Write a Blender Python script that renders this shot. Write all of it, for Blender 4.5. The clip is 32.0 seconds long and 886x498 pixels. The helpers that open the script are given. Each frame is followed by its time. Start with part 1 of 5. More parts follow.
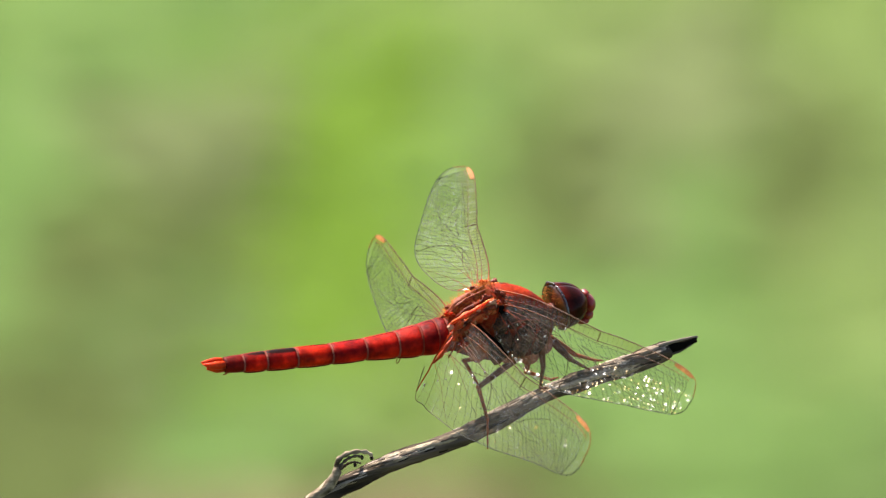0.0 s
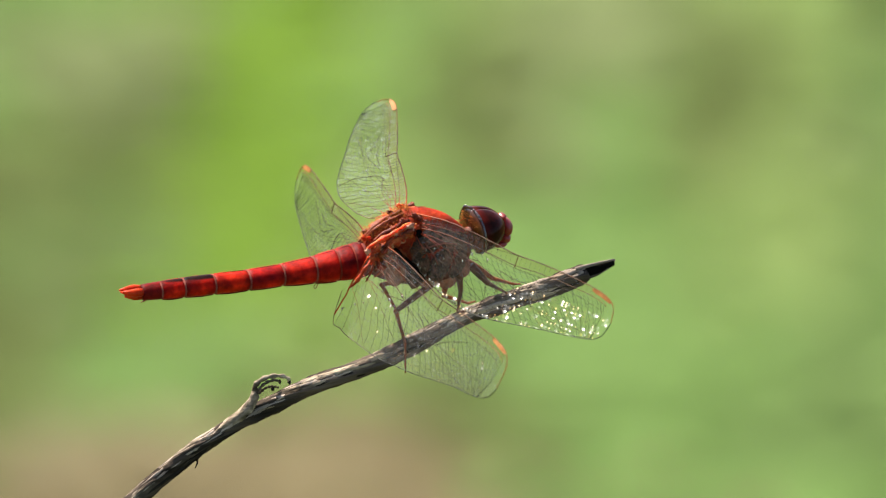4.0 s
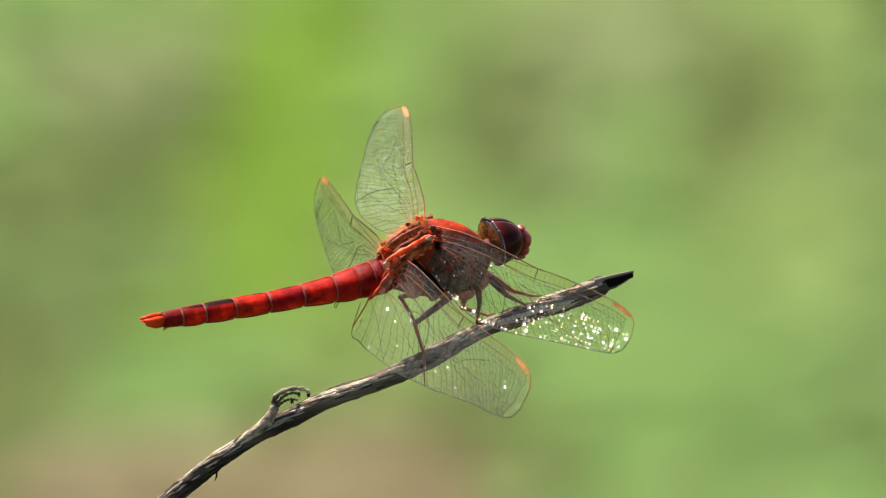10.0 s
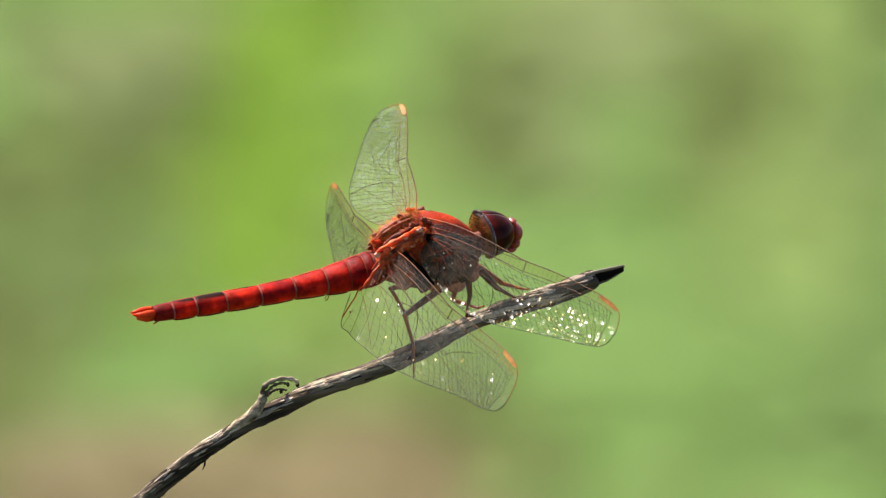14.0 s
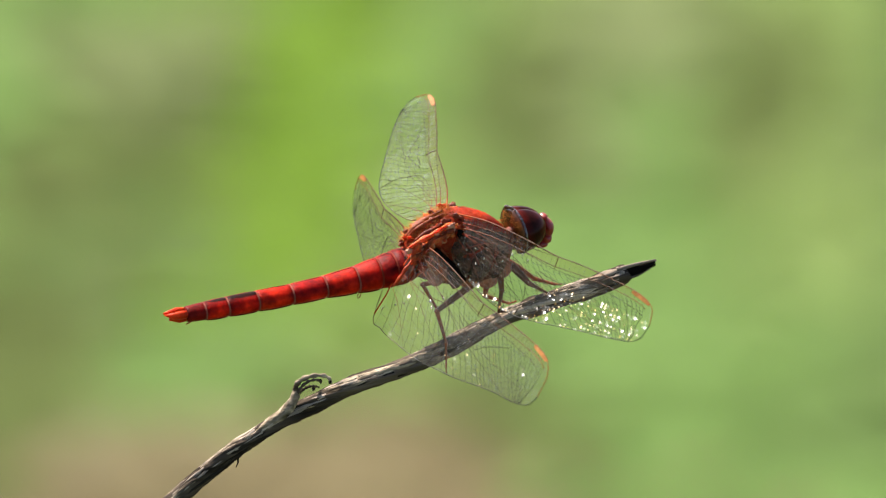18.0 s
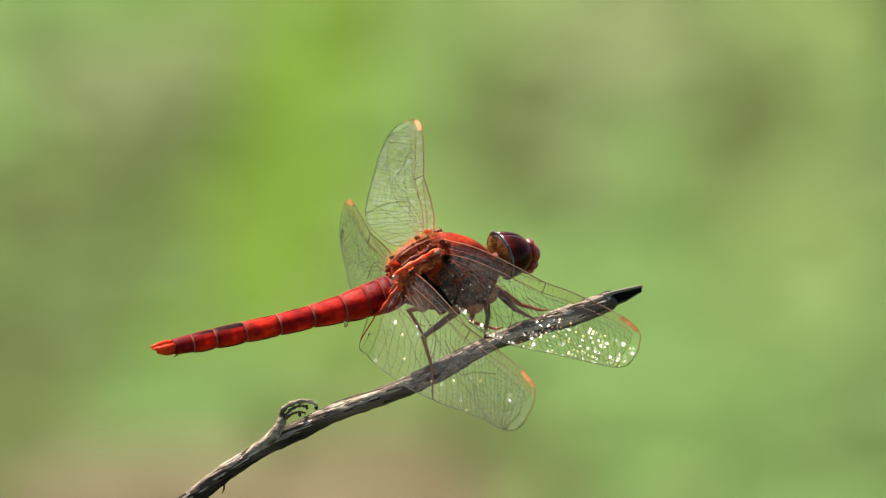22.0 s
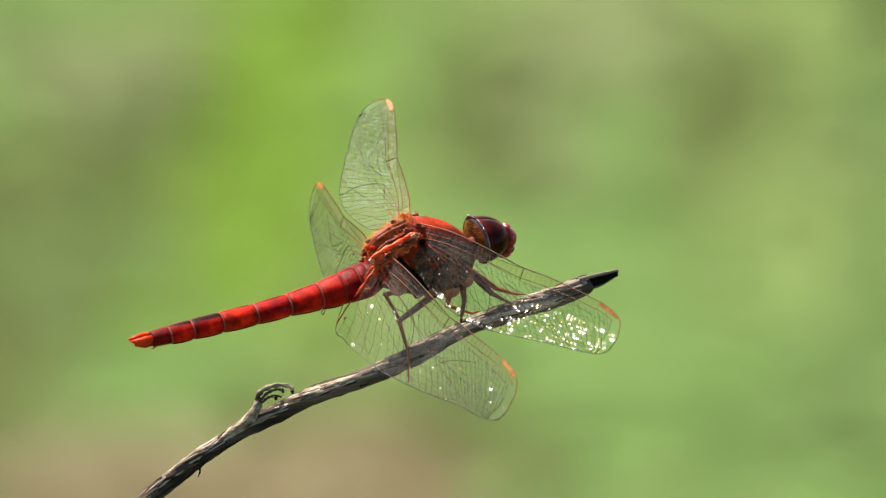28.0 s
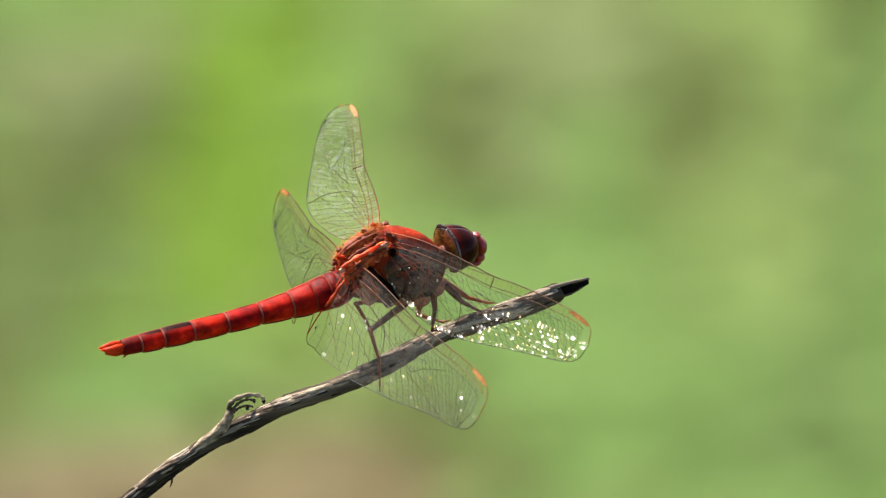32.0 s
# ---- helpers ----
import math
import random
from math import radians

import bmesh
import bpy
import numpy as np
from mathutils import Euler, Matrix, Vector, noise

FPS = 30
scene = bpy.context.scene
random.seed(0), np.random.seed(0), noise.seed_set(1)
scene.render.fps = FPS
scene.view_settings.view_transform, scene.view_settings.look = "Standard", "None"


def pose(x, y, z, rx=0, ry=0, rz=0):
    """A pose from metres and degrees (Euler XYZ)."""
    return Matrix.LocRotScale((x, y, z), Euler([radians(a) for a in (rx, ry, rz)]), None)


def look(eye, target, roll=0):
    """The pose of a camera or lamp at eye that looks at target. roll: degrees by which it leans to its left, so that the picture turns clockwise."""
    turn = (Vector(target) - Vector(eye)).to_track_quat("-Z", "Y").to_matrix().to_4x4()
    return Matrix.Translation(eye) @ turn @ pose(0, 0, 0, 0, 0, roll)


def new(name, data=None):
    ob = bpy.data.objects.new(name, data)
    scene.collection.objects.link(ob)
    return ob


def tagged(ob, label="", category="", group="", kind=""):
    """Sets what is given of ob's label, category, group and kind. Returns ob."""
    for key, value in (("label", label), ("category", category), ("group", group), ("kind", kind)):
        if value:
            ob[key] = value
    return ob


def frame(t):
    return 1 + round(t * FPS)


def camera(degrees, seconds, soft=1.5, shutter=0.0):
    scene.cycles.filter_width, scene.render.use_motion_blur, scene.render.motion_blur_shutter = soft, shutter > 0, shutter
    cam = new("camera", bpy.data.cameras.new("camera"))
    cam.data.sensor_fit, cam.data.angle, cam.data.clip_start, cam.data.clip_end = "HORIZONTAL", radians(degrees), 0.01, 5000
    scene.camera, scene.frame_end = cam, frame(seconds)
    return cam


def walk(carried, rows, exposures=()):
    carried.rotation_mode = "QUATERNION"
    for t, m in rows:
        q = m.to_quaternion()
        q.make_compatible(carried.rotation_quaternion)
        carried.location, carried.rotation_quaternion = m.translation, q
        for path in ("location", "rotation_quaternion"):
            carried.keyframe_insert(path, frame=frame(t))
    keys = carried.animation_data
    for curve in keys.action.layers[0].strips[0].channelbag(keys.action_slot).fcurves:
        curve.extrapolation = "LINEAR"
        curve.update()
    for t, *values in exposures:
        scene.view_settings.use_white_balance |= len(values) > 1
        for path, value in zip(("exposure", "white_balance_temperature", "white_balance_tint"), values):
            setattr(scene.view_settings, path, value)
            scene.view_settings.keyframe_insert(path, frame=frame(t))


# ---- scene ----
# A red dragonfly perched on a dry twig, seen through a long lens from about two metres, with a blurred meadow behind.
MM = 0.001
REACH = 2.2                       # lens to subject
TILT = 20.0                       # the lens looks down by this much
SUBJECT = Vector((0.0, 0.0, 0.70))
AHEAD = Vector((0.0, math.cos(radians(TILT)), -math.sin(radians(TILT))))
EYE = SUBJECT - AHEAD * REACH

# ---- camera: it stands still and wavers: seconds, degrees to the left, degrees up, degrees of lean ----
PAN = [
    (0, 0.192, -0.1002, -0.21), (0.5, 0.1285, -0.0172, 0.53), (1, 0.0262, 0.11, -0.42), (1.5, 0.0156, 0.1216, -0.33),
    (2, -0.0152, 0.0877, -0.13), (2.5, -0.0453, 0.0467, -0.22), (4.5, 0.0005, 0.0917, -0.38), (5, 0.0797, 0.075, -0.1),
    (5.5, 0.073, 0.083, -0.36), (6, 0.0696, 0.0703, -0.18), (6.5, 0.0178, 0.0399, 0.27), (7, -0.0376, 0.0506, -0.53),
    (7.5, 0.0354, 0.0371, 0.22), (8, 0.0991, 0.0926, 0.36), (8.5, 0.0754, 0.1504, -0.09), (9, 0.0611, 0.178, -0.36),
    (9.5, 0.0423, 0.127, -0.18), (10, 0.0366, 0.055, -0.54), (10.5, -0.0021, 0.0034, 0.15), (11, -0.0284, -0.0189, 0.27),
    (11.5, -0.0548, 0.0338, -0.12), (12, -0.0017, 0.0863, 0.36), (12.5, 0.0397, 0.1252, 0.22), (13, 0.0571, 0.1031, 0.35),
    (13.5, 0.0136, 0.0838, -0.04), (14, 0.0154, 0.0741, 0.21), (14.5, 0.0115, 0.1132, -0.05), (16.5, 0.0041, 0.0758, -0.25),
    (17, 0.0741, 0.0904, -0.29), (17.5, 0.0848, 0.1136, -0.27), (18, 0.0912, 0.0847, -0.25), (18.5, 0.0551, 0.0375, -0.08),
    (19, 0, -0, 0), (19.5, -0.0225, 0.0434, -0.16), (20, 0.0009, 0.0932, 0.07), (20.5, 0.0339, 0.1145, -0.21),
    (21, 0.0551, 0.0896, -0.24), (21.5, 0.0785, 0.0591, -0.27), (22, 0.0581, 0.0218, -0.21), (22.5, 0.0422, -0.0102, 0.05),
    (23, 0.0297, -0, 0.3), (23.5, -0.0232, 0.0534, -0.03), (24, -0.094, 0.0925, -0.02), (24.5, -0.1395, 0.11, -0.2),
    (25, -0.0773, 0.0994, -0.13), (25.5, -0.0363, 0.0846, -0.22), (27.5, 0.0277, 0.073, -0.33), (28, 0.0005, 0.0606, -0.13),
    (28.5, -0.0686, 0.0458, -0.2), (29, -0.1284, 0.055, -0.08), (29.5, -0.1444, 0.1047, -0.13), (30, -0.1285, 0.0767, -0.25),
    (30.5, -0.1115, -0.0025, -0.13), (31, -0.1337, -0.017, -0.77), (31.5, -0.126, -0.0019, -0.65), (32, -0.0712, 0.0387, -0.46),
]
cam = camera(2.149, 32.0, soft=1.3)
cam.data.dof.use_dof = True
cam.data.dof.focus_distance = REACH
cam.data.dof.aperture_fstop = 52.0
BASE = pose(*EYE, 90 - TILT)
EXPOSURE = [(0, 1.74), (2.5, 1.73), (4.5, 1.67), (32, 1.66)]     # the picture is a little brighter at first
walk(cam, [(t, BASE @ pose(0, 0, 0, 0, 0, lean) @ pose(0, 0, 0, -up) @ pose(0, 0, 0, 0, left)) for t, left, up, lean in PAN], EXPOSURE)

# ---- light: a high sun from behind the subject, blue sky ----
SUN = Vector((-0.42, 0.53, 0.74)).normalized()
world = bpy.data.worlds.new("sky")
scene.world = world
world.use_nodes = True
wn = world.node_tree
sky = wn.nodes.new("ShaderNodeTexSky")
sky.sky_type, sky.sun_disc = "NISHITA", False
sky.sun_elevation = math.asin(SUN.z)
sky.sun_rotation = math.atan2(SUN.x, SUN.y)
wn.links.new(sky.outputs[0], wn.nodes["Background"].inputs[0])
wn.nodes["Background"].inputs[1].default_value = 0.075
sun = new("sun", bpy.data.lights.new("sun", "SUN"))
sun.data.energy, sun.data.angle, sun.data.color = 5.0, radians(0.53), (1.0, 0.93, 0.84)
sun.matrix_world = look(SUN * 20, (0, 0, 0))


# ---- materials ----
def shader(name):
    m = bpy.data.materials.new(name)
    m.use_nodes = True
    t = m.node_tree
    return m, t, t.nodes["Principled BSDF"]


def node(t, kind, **values):
    n = t.nodes.new(kind)
    for k, v in values.items():
        n.inputs[k.replace("_", " ")].default_value = v
    return n


def ramp(t, source, stops):
    r = t.nodes.new("ShaderNodeValToRGB")
    while len(r.color_ramp.elements) < len(stops):
        r.color_ramp.elements.new(0.5)
    for e, (p, c) in zip(r.color_ramp.elements, stops):
        e.position, e.color = p, (*c, 1)
    t.links.new(source, r.inputs[0])
    return r.outputs[0]


def mix(t, a, b, fac, how="MIX"):
    n = t.nodes.new("ShaderNodeMix")
    n.data_type, n.blend_type = "RGBA", how
    for socket, v in ((n.inputs[0], fac), (n.inputs[6], a), (n.inputs[7], b)):
        if isinstance(v, bpy.types.NodeSocket):
            t.links.new(v, socket)
        else:
            socket.default_value = v if isinstance(v, float) else (*v, 1)
    return n.outputs[2]


def surface(name, dark, light, scale, rough=0.5, bump=0.2, fine=6.0, stretch=(1, 1, 1), coat=0.0, sss=0.0, sheen=0.0, extra=None, vary=0.0, shine=0.5):
    """A procedural surface: two scales of colour noise, fine relief, in the object's own space."""
    m, t, p = shader(name)
    co = t.nodes.new("ShaderNodeTexCoord")
    mp = t.nodes.new("ShaderNodeMapping")
    mp.inputs["Scale"].default_value = stretch
    t.links.new(co.outputs["Object"], mp.inputs[0])
    big = node(t, "ShaderNodeTexNoise", Scale=scale, Detail=3.0)
    small = node(t, "ShaderNodeTexNoise", Scale=scale * fine, Detail=4.0)
    for n in (big, small):
        t.links.new(mp.outputs[0], n.inputs["Vector"])
    col = ramp(t, big.outputs[0], [(0.32, dark), (0.68, light)])
    grain = ramp(t, small.outputs[0], [(0.3, (0.62, 0.62, 0.62)), (0.7, (1.15, 1.15, 1.15))])
    col = mix(t, col, grain, 0.8, "MULTIPLY")
    if vary:
        info = t.nodes.new("ShaderNodeObjectInfo")
        col = mix(t, col, ramp(t, info.outputs["Random"], [(0.0, (1 - vary,) * 3), (1.0, (1 + vary,) * 3)]), 1.0, "MULTIPLY")
    if extra:
        col = extra(t, co, col)
    t.links.new(col, p.inputs["Base Color"])
    b = node(t, "ShaderNodeBump", Strength=bump, Distance=0.0002)
    t.links.new(small.outputs[0], b.inputs["Height"])
    t.links.new(b.outputs[0], p.inputs["Normal"])
    p.inputs["Roughness"].default_value = rough
    p.inputs["Coat Weight"].default_value = coat
    p.inputs["Specular IOR Level"].default_value = shine
    p.inputs["Sheen Weight"].default_value = sheen
    if sss:
        p.inputs["Subsurface Weight"].default_value = sss
        p.inputs["Subsurface Radius"].default_value = (1.0, 0.15, 0.05)
        p.inputs["Subsurface Scale"].default_value = 0.0030
    return m


def along(axis, stops, how="MIX", fac=1.0):
    """A colour that changes along an axis of the object, in millimetres."""
    def build(t, co, col):
        xyz = t.nodes.new("ShaderNodeSeparateXYZ")
        t.links.new(co.outputs["Object"], xyz.inputs[0])
        lo, hi = stops[0][0], stops[-1][0]
        r = t.nodes.new("ShaderNodeMapRange")
        r.inputs["From Min"].default_value, r.inputs["From Max"].default_value = lo * MM, hi * MM
        t.links.new(xyz.outputs[axis], r.inputs[0])
        c = ramp(t, r.outputs[0], [((p - lo) / (hi - lo), c) for p, c in stops])
        return mix(t, col, c, fac, how)
    return build


def patches(t, co, scale):
    n = node(t, "ShaderNodeTexNoise", Scale=scale, Detail=5.0)
    t.links.new(co.outputs["Object"], n.inputs["Vector"])
    return n.outputs[0]


def both(*steps):
    def build(t, co, col):
        for s in steps:
            col = s(t, co, col)
        return col
    return build


# light shining through each segment, put into the colour as brighter, more orange middles
SEGMENT_GLOW = [(-16.0, (0.55, 0.5, 0.8)), (-15.4, (0.95, 1.6, 1.0)), (-14.0, (1.35, 2.0, 1.3)), (-12.9, (1.1, 1.6, 1.2)), (-12.4, (0.62, 0.6, 0.8)), (-11.6, (0.95, 0.9, 1.4)),
                 (-10.2, (1.2, 1.2, 2.0)), (-9.4, (0.9, 0.9, 1.2)), (-8.9, (0.6, 0.6, 0.8)), (-8.2, (1.25, 1.7, 1.4)), (-6.8, (1.1, 1.3, 1.3)), (-5.8, (0.75, 0.8, 0.9)), (-5.0, (0.95, 1.1, 1.0)),
                 (-3.9, (0.8, 0.9, 0.9)), (-3.4, (0.62, 0.6, 0.8)), (-2.6, (0.88, 0.9, 0.8)), (-1.6, (0.66, 0.7, 0.8)), (-0.6, (0.55, 1.0, 1.1)), (0.0, (0.42, 1.2, 1.4))]
# darker back; the glow through the lower side is put into the colour
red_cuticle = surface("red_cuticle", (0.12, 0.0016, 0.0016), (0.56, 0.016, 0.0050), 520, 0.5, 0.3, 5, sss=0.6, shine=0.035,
                      extra=both(along("Z", [(-4.0, (1.2, 1.6, 1.0)), (-1.3, (1.1, 1.3, 1)), (-0.2, (0.92, 0.85, 0.9)), (1.2, (0.55, 0.6, 1.0))], "MULTIPLY"), along("X", SEGMENT_GLOW, "MULTIPLY")))
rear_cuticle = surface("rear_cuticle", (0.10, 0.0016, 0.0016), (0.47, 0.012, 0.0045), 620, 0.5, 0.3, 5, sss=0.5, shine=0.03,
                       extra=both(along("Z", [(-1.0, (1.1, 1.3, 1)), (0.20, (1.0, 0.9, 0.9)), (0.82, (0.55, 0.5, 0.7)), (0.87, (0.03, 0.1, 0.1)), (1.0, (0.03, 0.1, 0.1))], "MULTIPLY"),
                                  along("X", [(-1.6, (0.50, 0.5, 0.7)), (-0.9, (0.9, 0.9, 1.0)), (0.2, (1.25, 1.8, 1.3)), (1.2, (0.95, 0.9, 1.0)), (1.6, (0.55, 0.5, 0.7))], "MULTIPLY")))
tenth_cuticle = surface("tenth_cuticle", (0.055, 0.0016, 0.0016), (0.16, 0.006, 0.0040), 700, 0.5, 0.3, 5, sss=0.3, shine=0.04)
ring_tan = surface("ring_tan", (0.16, 0.034, 0.022), (0.27, 0.080, 0.055), 900, 0.65, 0.2, shine=0.04)
ring_red = surface("ring_red", (0.12, 0.012, 0.006), (0.22, 0.035, 0.018), 900, 0.6, 0.2, shine=0.05)
tail_orange = surface("tail_orange", (0.30, 0.016, 0.003), (0.44, 0.050, 0.008), 700, 0.42, 0.2, sss=0.2, shine=0.06)
# the shade on the lower sides is put into the colour along Z
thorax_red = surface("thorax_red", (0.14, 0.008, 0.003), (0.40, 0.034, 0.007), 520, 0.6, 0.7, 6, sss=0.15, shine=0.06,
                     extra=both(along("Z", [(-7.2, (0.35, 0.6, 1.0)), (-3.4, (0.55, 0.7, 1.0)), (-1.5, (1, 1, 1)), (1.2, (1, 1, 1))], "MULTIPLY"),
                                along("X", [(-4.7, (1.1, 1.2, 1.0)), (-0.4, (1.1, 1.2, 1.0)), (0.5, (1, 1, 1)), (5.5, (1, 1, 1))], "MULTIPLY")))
plate_dark = surface("plate_dark", (0.012, 0.006, 0.005), (0.15, 0.065, 0.046), 1500, 0.24, 1.0, 4, shine=0.16)
plate_orange = surface("plate_orange", (0.24, 0.022, 0.006), (0.64, 0.120, 0.034), 1000, 0.5, 0.8, 6, sss=0.35, shine=0.15)
plate_brown = surface("plate_brown", (0.07, 0.011, 0.006), (0.30, 0.055, 0.020), 900, 0.45, 0.7, 6, shine=0.15)
cord_red = surface("cord_red", (0.26, 0.020, 0.007), (0.50, 0.062, 0.018), 900, 0.45, 0.4, shine=0.12)
plate_rose = surface("plate_rose", (0.14, 0.036, 0.020), (0.46, 0.16, 0.095), 1200, 0.35, 0.8, 5, shine=0.12)
hair_straw = surface("hair_straw", (0.24, 0.060, 0.014), (0.46, 0.17, 0.045), 900, 0.7, 0.0, shine=0.0)
hair_pale = surface("hair_pale", (0.20, 0.11, 0.08), (0.42, 0.28, 0.20), 900, 0.7, 0.0, shine=0.1)
knob_pale = surface("knob_pale", (0.34, 0.12, 0.065), (0.60, 0.29, 0.18), 900, 0.5, 0.2, shine=0.2)
eye_gloss = surface("eye_gloss", (0.048, 0.0056, 0.0034), (0.068, 0.0088, 0.0044), 300, 0.14, 0.03, 12, shine=0.05,
                    extra=both(along("X", [(-1.4, (1.2, 1.4, 0.9)), (-0.9, (0.75, 0.7, 0.7)), (-0.35, (0.30, 0.6, 0.5)), (0.2, (0.45, 0.6, 0.6)), (0.9, (1.1, 0.9, 0.8)), (1.8, (2.2, 1.7, 0.8))], "MULTIPLY"),
                               along("Z", [(-2.2, (1.7, 2.2, 1.0)), (-0.9, (0.9, 0.9, 0.9)), (0.6, (1.0, 0.9, 1.2)), (2.2, (1.3, 1.1, 1.2))], "MULTIPLY")))
occiput_gold = surface("occiput_gold", (0.020, 0.006, 0.002), (0.27, 0.095, 0.020), 620, 0.2, 0.2, shine=0.3,
                       extra=along("Z", [(-2.1, (1.3, 0.9, 0.7)), (-0.6, (1.2, 0.9, 0.7)), (-0.1, (0.5, 0.5, 0.5)), (0.5, (1.0, 1.0, 1.0)), (1.4, (0.5, 0.4, 0.4)), (2.1, (0.12, 0.1, 0.1))], "MULTIPLY"))
rim_gloss = surface("rim_gloss", (0.020, 0.006, 0.004), (0.05, 0.016, 0.009), 700, 0.15, 0.1, shine=1.0)
face_red = surface("face_red", (0.17, 0.008, 0.006), (0.28, 0.020, 0.010), 700, 0.35, 0.2, coat=0.1, sss=0.2)
leg_dark = surface("leg_dark", (0.045, 0.014, 0.007), (0.15, 0.048, 0.022), 600, 0.4, 0.3, shine=0.12)
leg_rust = surface("leg_rust", (0.14, 0.022, 0.007), (0.34, 0.075, 0.020), 600, 0.42, 0.3, shine=0.1)
stigma_amber = surface("stigma_amber", (0.20, 0.070, 0.014), (0.34, 0.145, 0.040), 1400, 0.6, 0.1, shine=0.1)
vein_brown = surface("vein_brown", (0.032, 0.010, 0.003), (0.058, 0.019, 0.006), 300, 0.5, 0.0, shine=0.08,
                     extra=along("X", [(0, (12.0, 3.2, 1.0)), (1.2, (11.0, 3.0, 1.0)), (2.5, (4.6, 1.7, 0.8)), (5.0, (1.9, 1.5, 1.2)), (10, (0.7, 0.65, 0.6)), (16, (0.4, 0.38, 0.35)), (23, (0.6, 0.45, 0.35)), (28, (1.2, 0.7, 0.45))], "MULTIPLY"))
vein_fine = surface("vein_fine", (0.014, 0.012, 0.007), (0.028, 0.022, 0.012), 300, 0.45, 0.0, shine=0.12,
                    extra=along("X", [(0, (6.0, 3.0, 1.8)), (2.5, (5.0, 3.4, 2.6)), (6, (3.4, 2.8, 2.5)), (10, (0.6, 0.6, 0.6)), (28, (0.4, 0.4, 0.4))], "MULTIPLY"))

vein_lead = surface("vein_lead", (0.075, 0.028, 0.007), (0.16, 0.062, 0.014), 900, 0.4, 0.1, shine=0.06,
                    extra=along("X", [(0, (3.0, 1.4, 0.8)), (3.0, (1.2, 0.6, 0.4)), (9, (0.45, 0.38, 0.3)), (20, (0.5, 0.42, 0.35)), (24, (0.9, 0.85, 0.8)), (28, (2.2, 2.0, 1.8))], "MULTIPLY"))

def wing_film(name, pucker, lean, share, milky, sky_sheen=0.0, spread=(2.0, 3.2), seam=0.0):
    """A clear, thin, faintly milky skin; every cell of it stands at a slightly different angle and glints by itself."""
    m, t, p = shader(name)
    t.nodes.remove(p)
    co = t.nodes.new("ShaderNodeTexCoord")
    cells = node(t, "ShaderNodeTexVoronoi", Scale=2000.0, Randomness=0.8)
    t.links.new(co.outputs["Object"], cells.inputs["Vector"])
    geo = t.nodes.new("ShaderNodeNewGeometry")
    dome = t.nodes.new("ShaderNodeVectorMath")
    dome.operation = "SUBTRACT"
    t.links.new(co.outputs["Object"], dome.inputs[0])
    t.links.new(cells.outputs["Position"], dome.inputs[1])
    off = t.nodes.new("ShaderNodeVectorMath")
    off.operation = "MULTIPLY"
    off.inputs[1].default_value = (pucker, pucker, 0.0)
    part_of = t.nodes.new("ShaderNodeVectorMath")
    part_of.operation = "MULTIPLY"
    t.links.new(dome.outputs[0], part_of.inputs[0])
    t.links.new(cells.outputs["Color"], part_of.inputs[1])
    t.links.new(part_of.outputs[0], off.inputs[0])
    tilt = t.nodes.new("ShaderNodeVectorMath")
    tilt.operation = "MULTIPLY_ADD"
    tilt.inputs[1].default_value, tilt.inputs[2].default_value = (0.16, 0.16, 0.0), (-0.08, -0.08, 0.0)
    t.links.new(cells.outputs["Color"], tilt.inputs[0])
    both_tilts = t.nodes.new("ShaderNodeVectorMath")
    t.links.new(off.outputs[0], both_tilts.inputs[0])
    t.links.new(tilt.outputs[0], both_tilts.inputs[1])
    to_world = t.nodes.new("ShaderNodeVectorTransform")
    to_world.vector_type, to_world.convert_from, to_world.convert_to = "VECTOR", "OBJECT", "WORLD"
    # the skin is pleated: a share of the cells, behind the front veins, leans back
    hue = t.nodes.new("ShaderNodeSeparateXYZ")
    t.links.new(cells.outputs["Color"], hue.inputs[0])
    leaning = node(t, "ShaderNodeMapRange", From_Min=1.0 - share, From_Max=1.0 - share + 0.02)
    t.links.new(hue.outputs["Z"], leaning.inputs[0])
    xyz = t.nodes.new("ShaderNodeSeparateXYZ")
    t.links.new(co.outputs["Object"], xyz.inputs[0])
    rear = t.nodes.new("ShaderNodeAttribute")      # 0 at the front edge, 1 at the rear edge
    rear.attribute_name = "rear"
    hem = node(t, "ShaderNodeMapRange", From_Min=0.88, From_Max=0.91, To_Max=seam)
    t.links.new(rear.outputs["Fac"], hem.inputs[0])
    out_there = node(t, "ShaderNodeMapRange", From_Min=spread[0] * MM, From_Max=spread[1] * MM)
    t.links.new(xyz.outputs["X"], out_there.inputs[0])
    mid = node(t, "ShaderNodeMapRange", From_Min=0.32, From_Max=0.5)
    t.links.new(rear.outputs["Fac"], mid.inputs[0])
    inner = t.nodes.new("ShaderNodeMath")
    inner.operation = "MULTIPLY"
    t.links.new(out_there.outputs[0], inner.inputs[0])
    t.links.new(mid.outputs[0], inner.inputs[1])
    behind = t.nodes.new("ShaderNodeMath")
    behind.operation = "MAXIMUM"
    t.links.new(inner.outputs[0], behind.inputs[0])
    t.links.new(hem.outputs[0], behind.inputs[1])
    amount = t.nodes.new("ShaderNodeMath")
    amount.operation = "MULTIPLY"
    t.links.new(leaning.outputs[0], amount.inputs[0])
    t.links.new(behind.outputs[0], amount.inputs[1])
    pleat = t.nodes.new("ShaderNodeVectorMath")
    pleat.operation = "SCALE"
    pleat.inputs[0].default_value = (*lean, 0.0)
    t.links.new(amount.outputs[0], pleat.inputs["Scale"])
    all_tilts = t.nodes.new("ShaderNodeVectorMath")
    t.links.new(both_tilts.outputs[0], all_tilts.inputs[0])
    t.links.new(pleat.outputs[0], all_tilts.inputs[1])
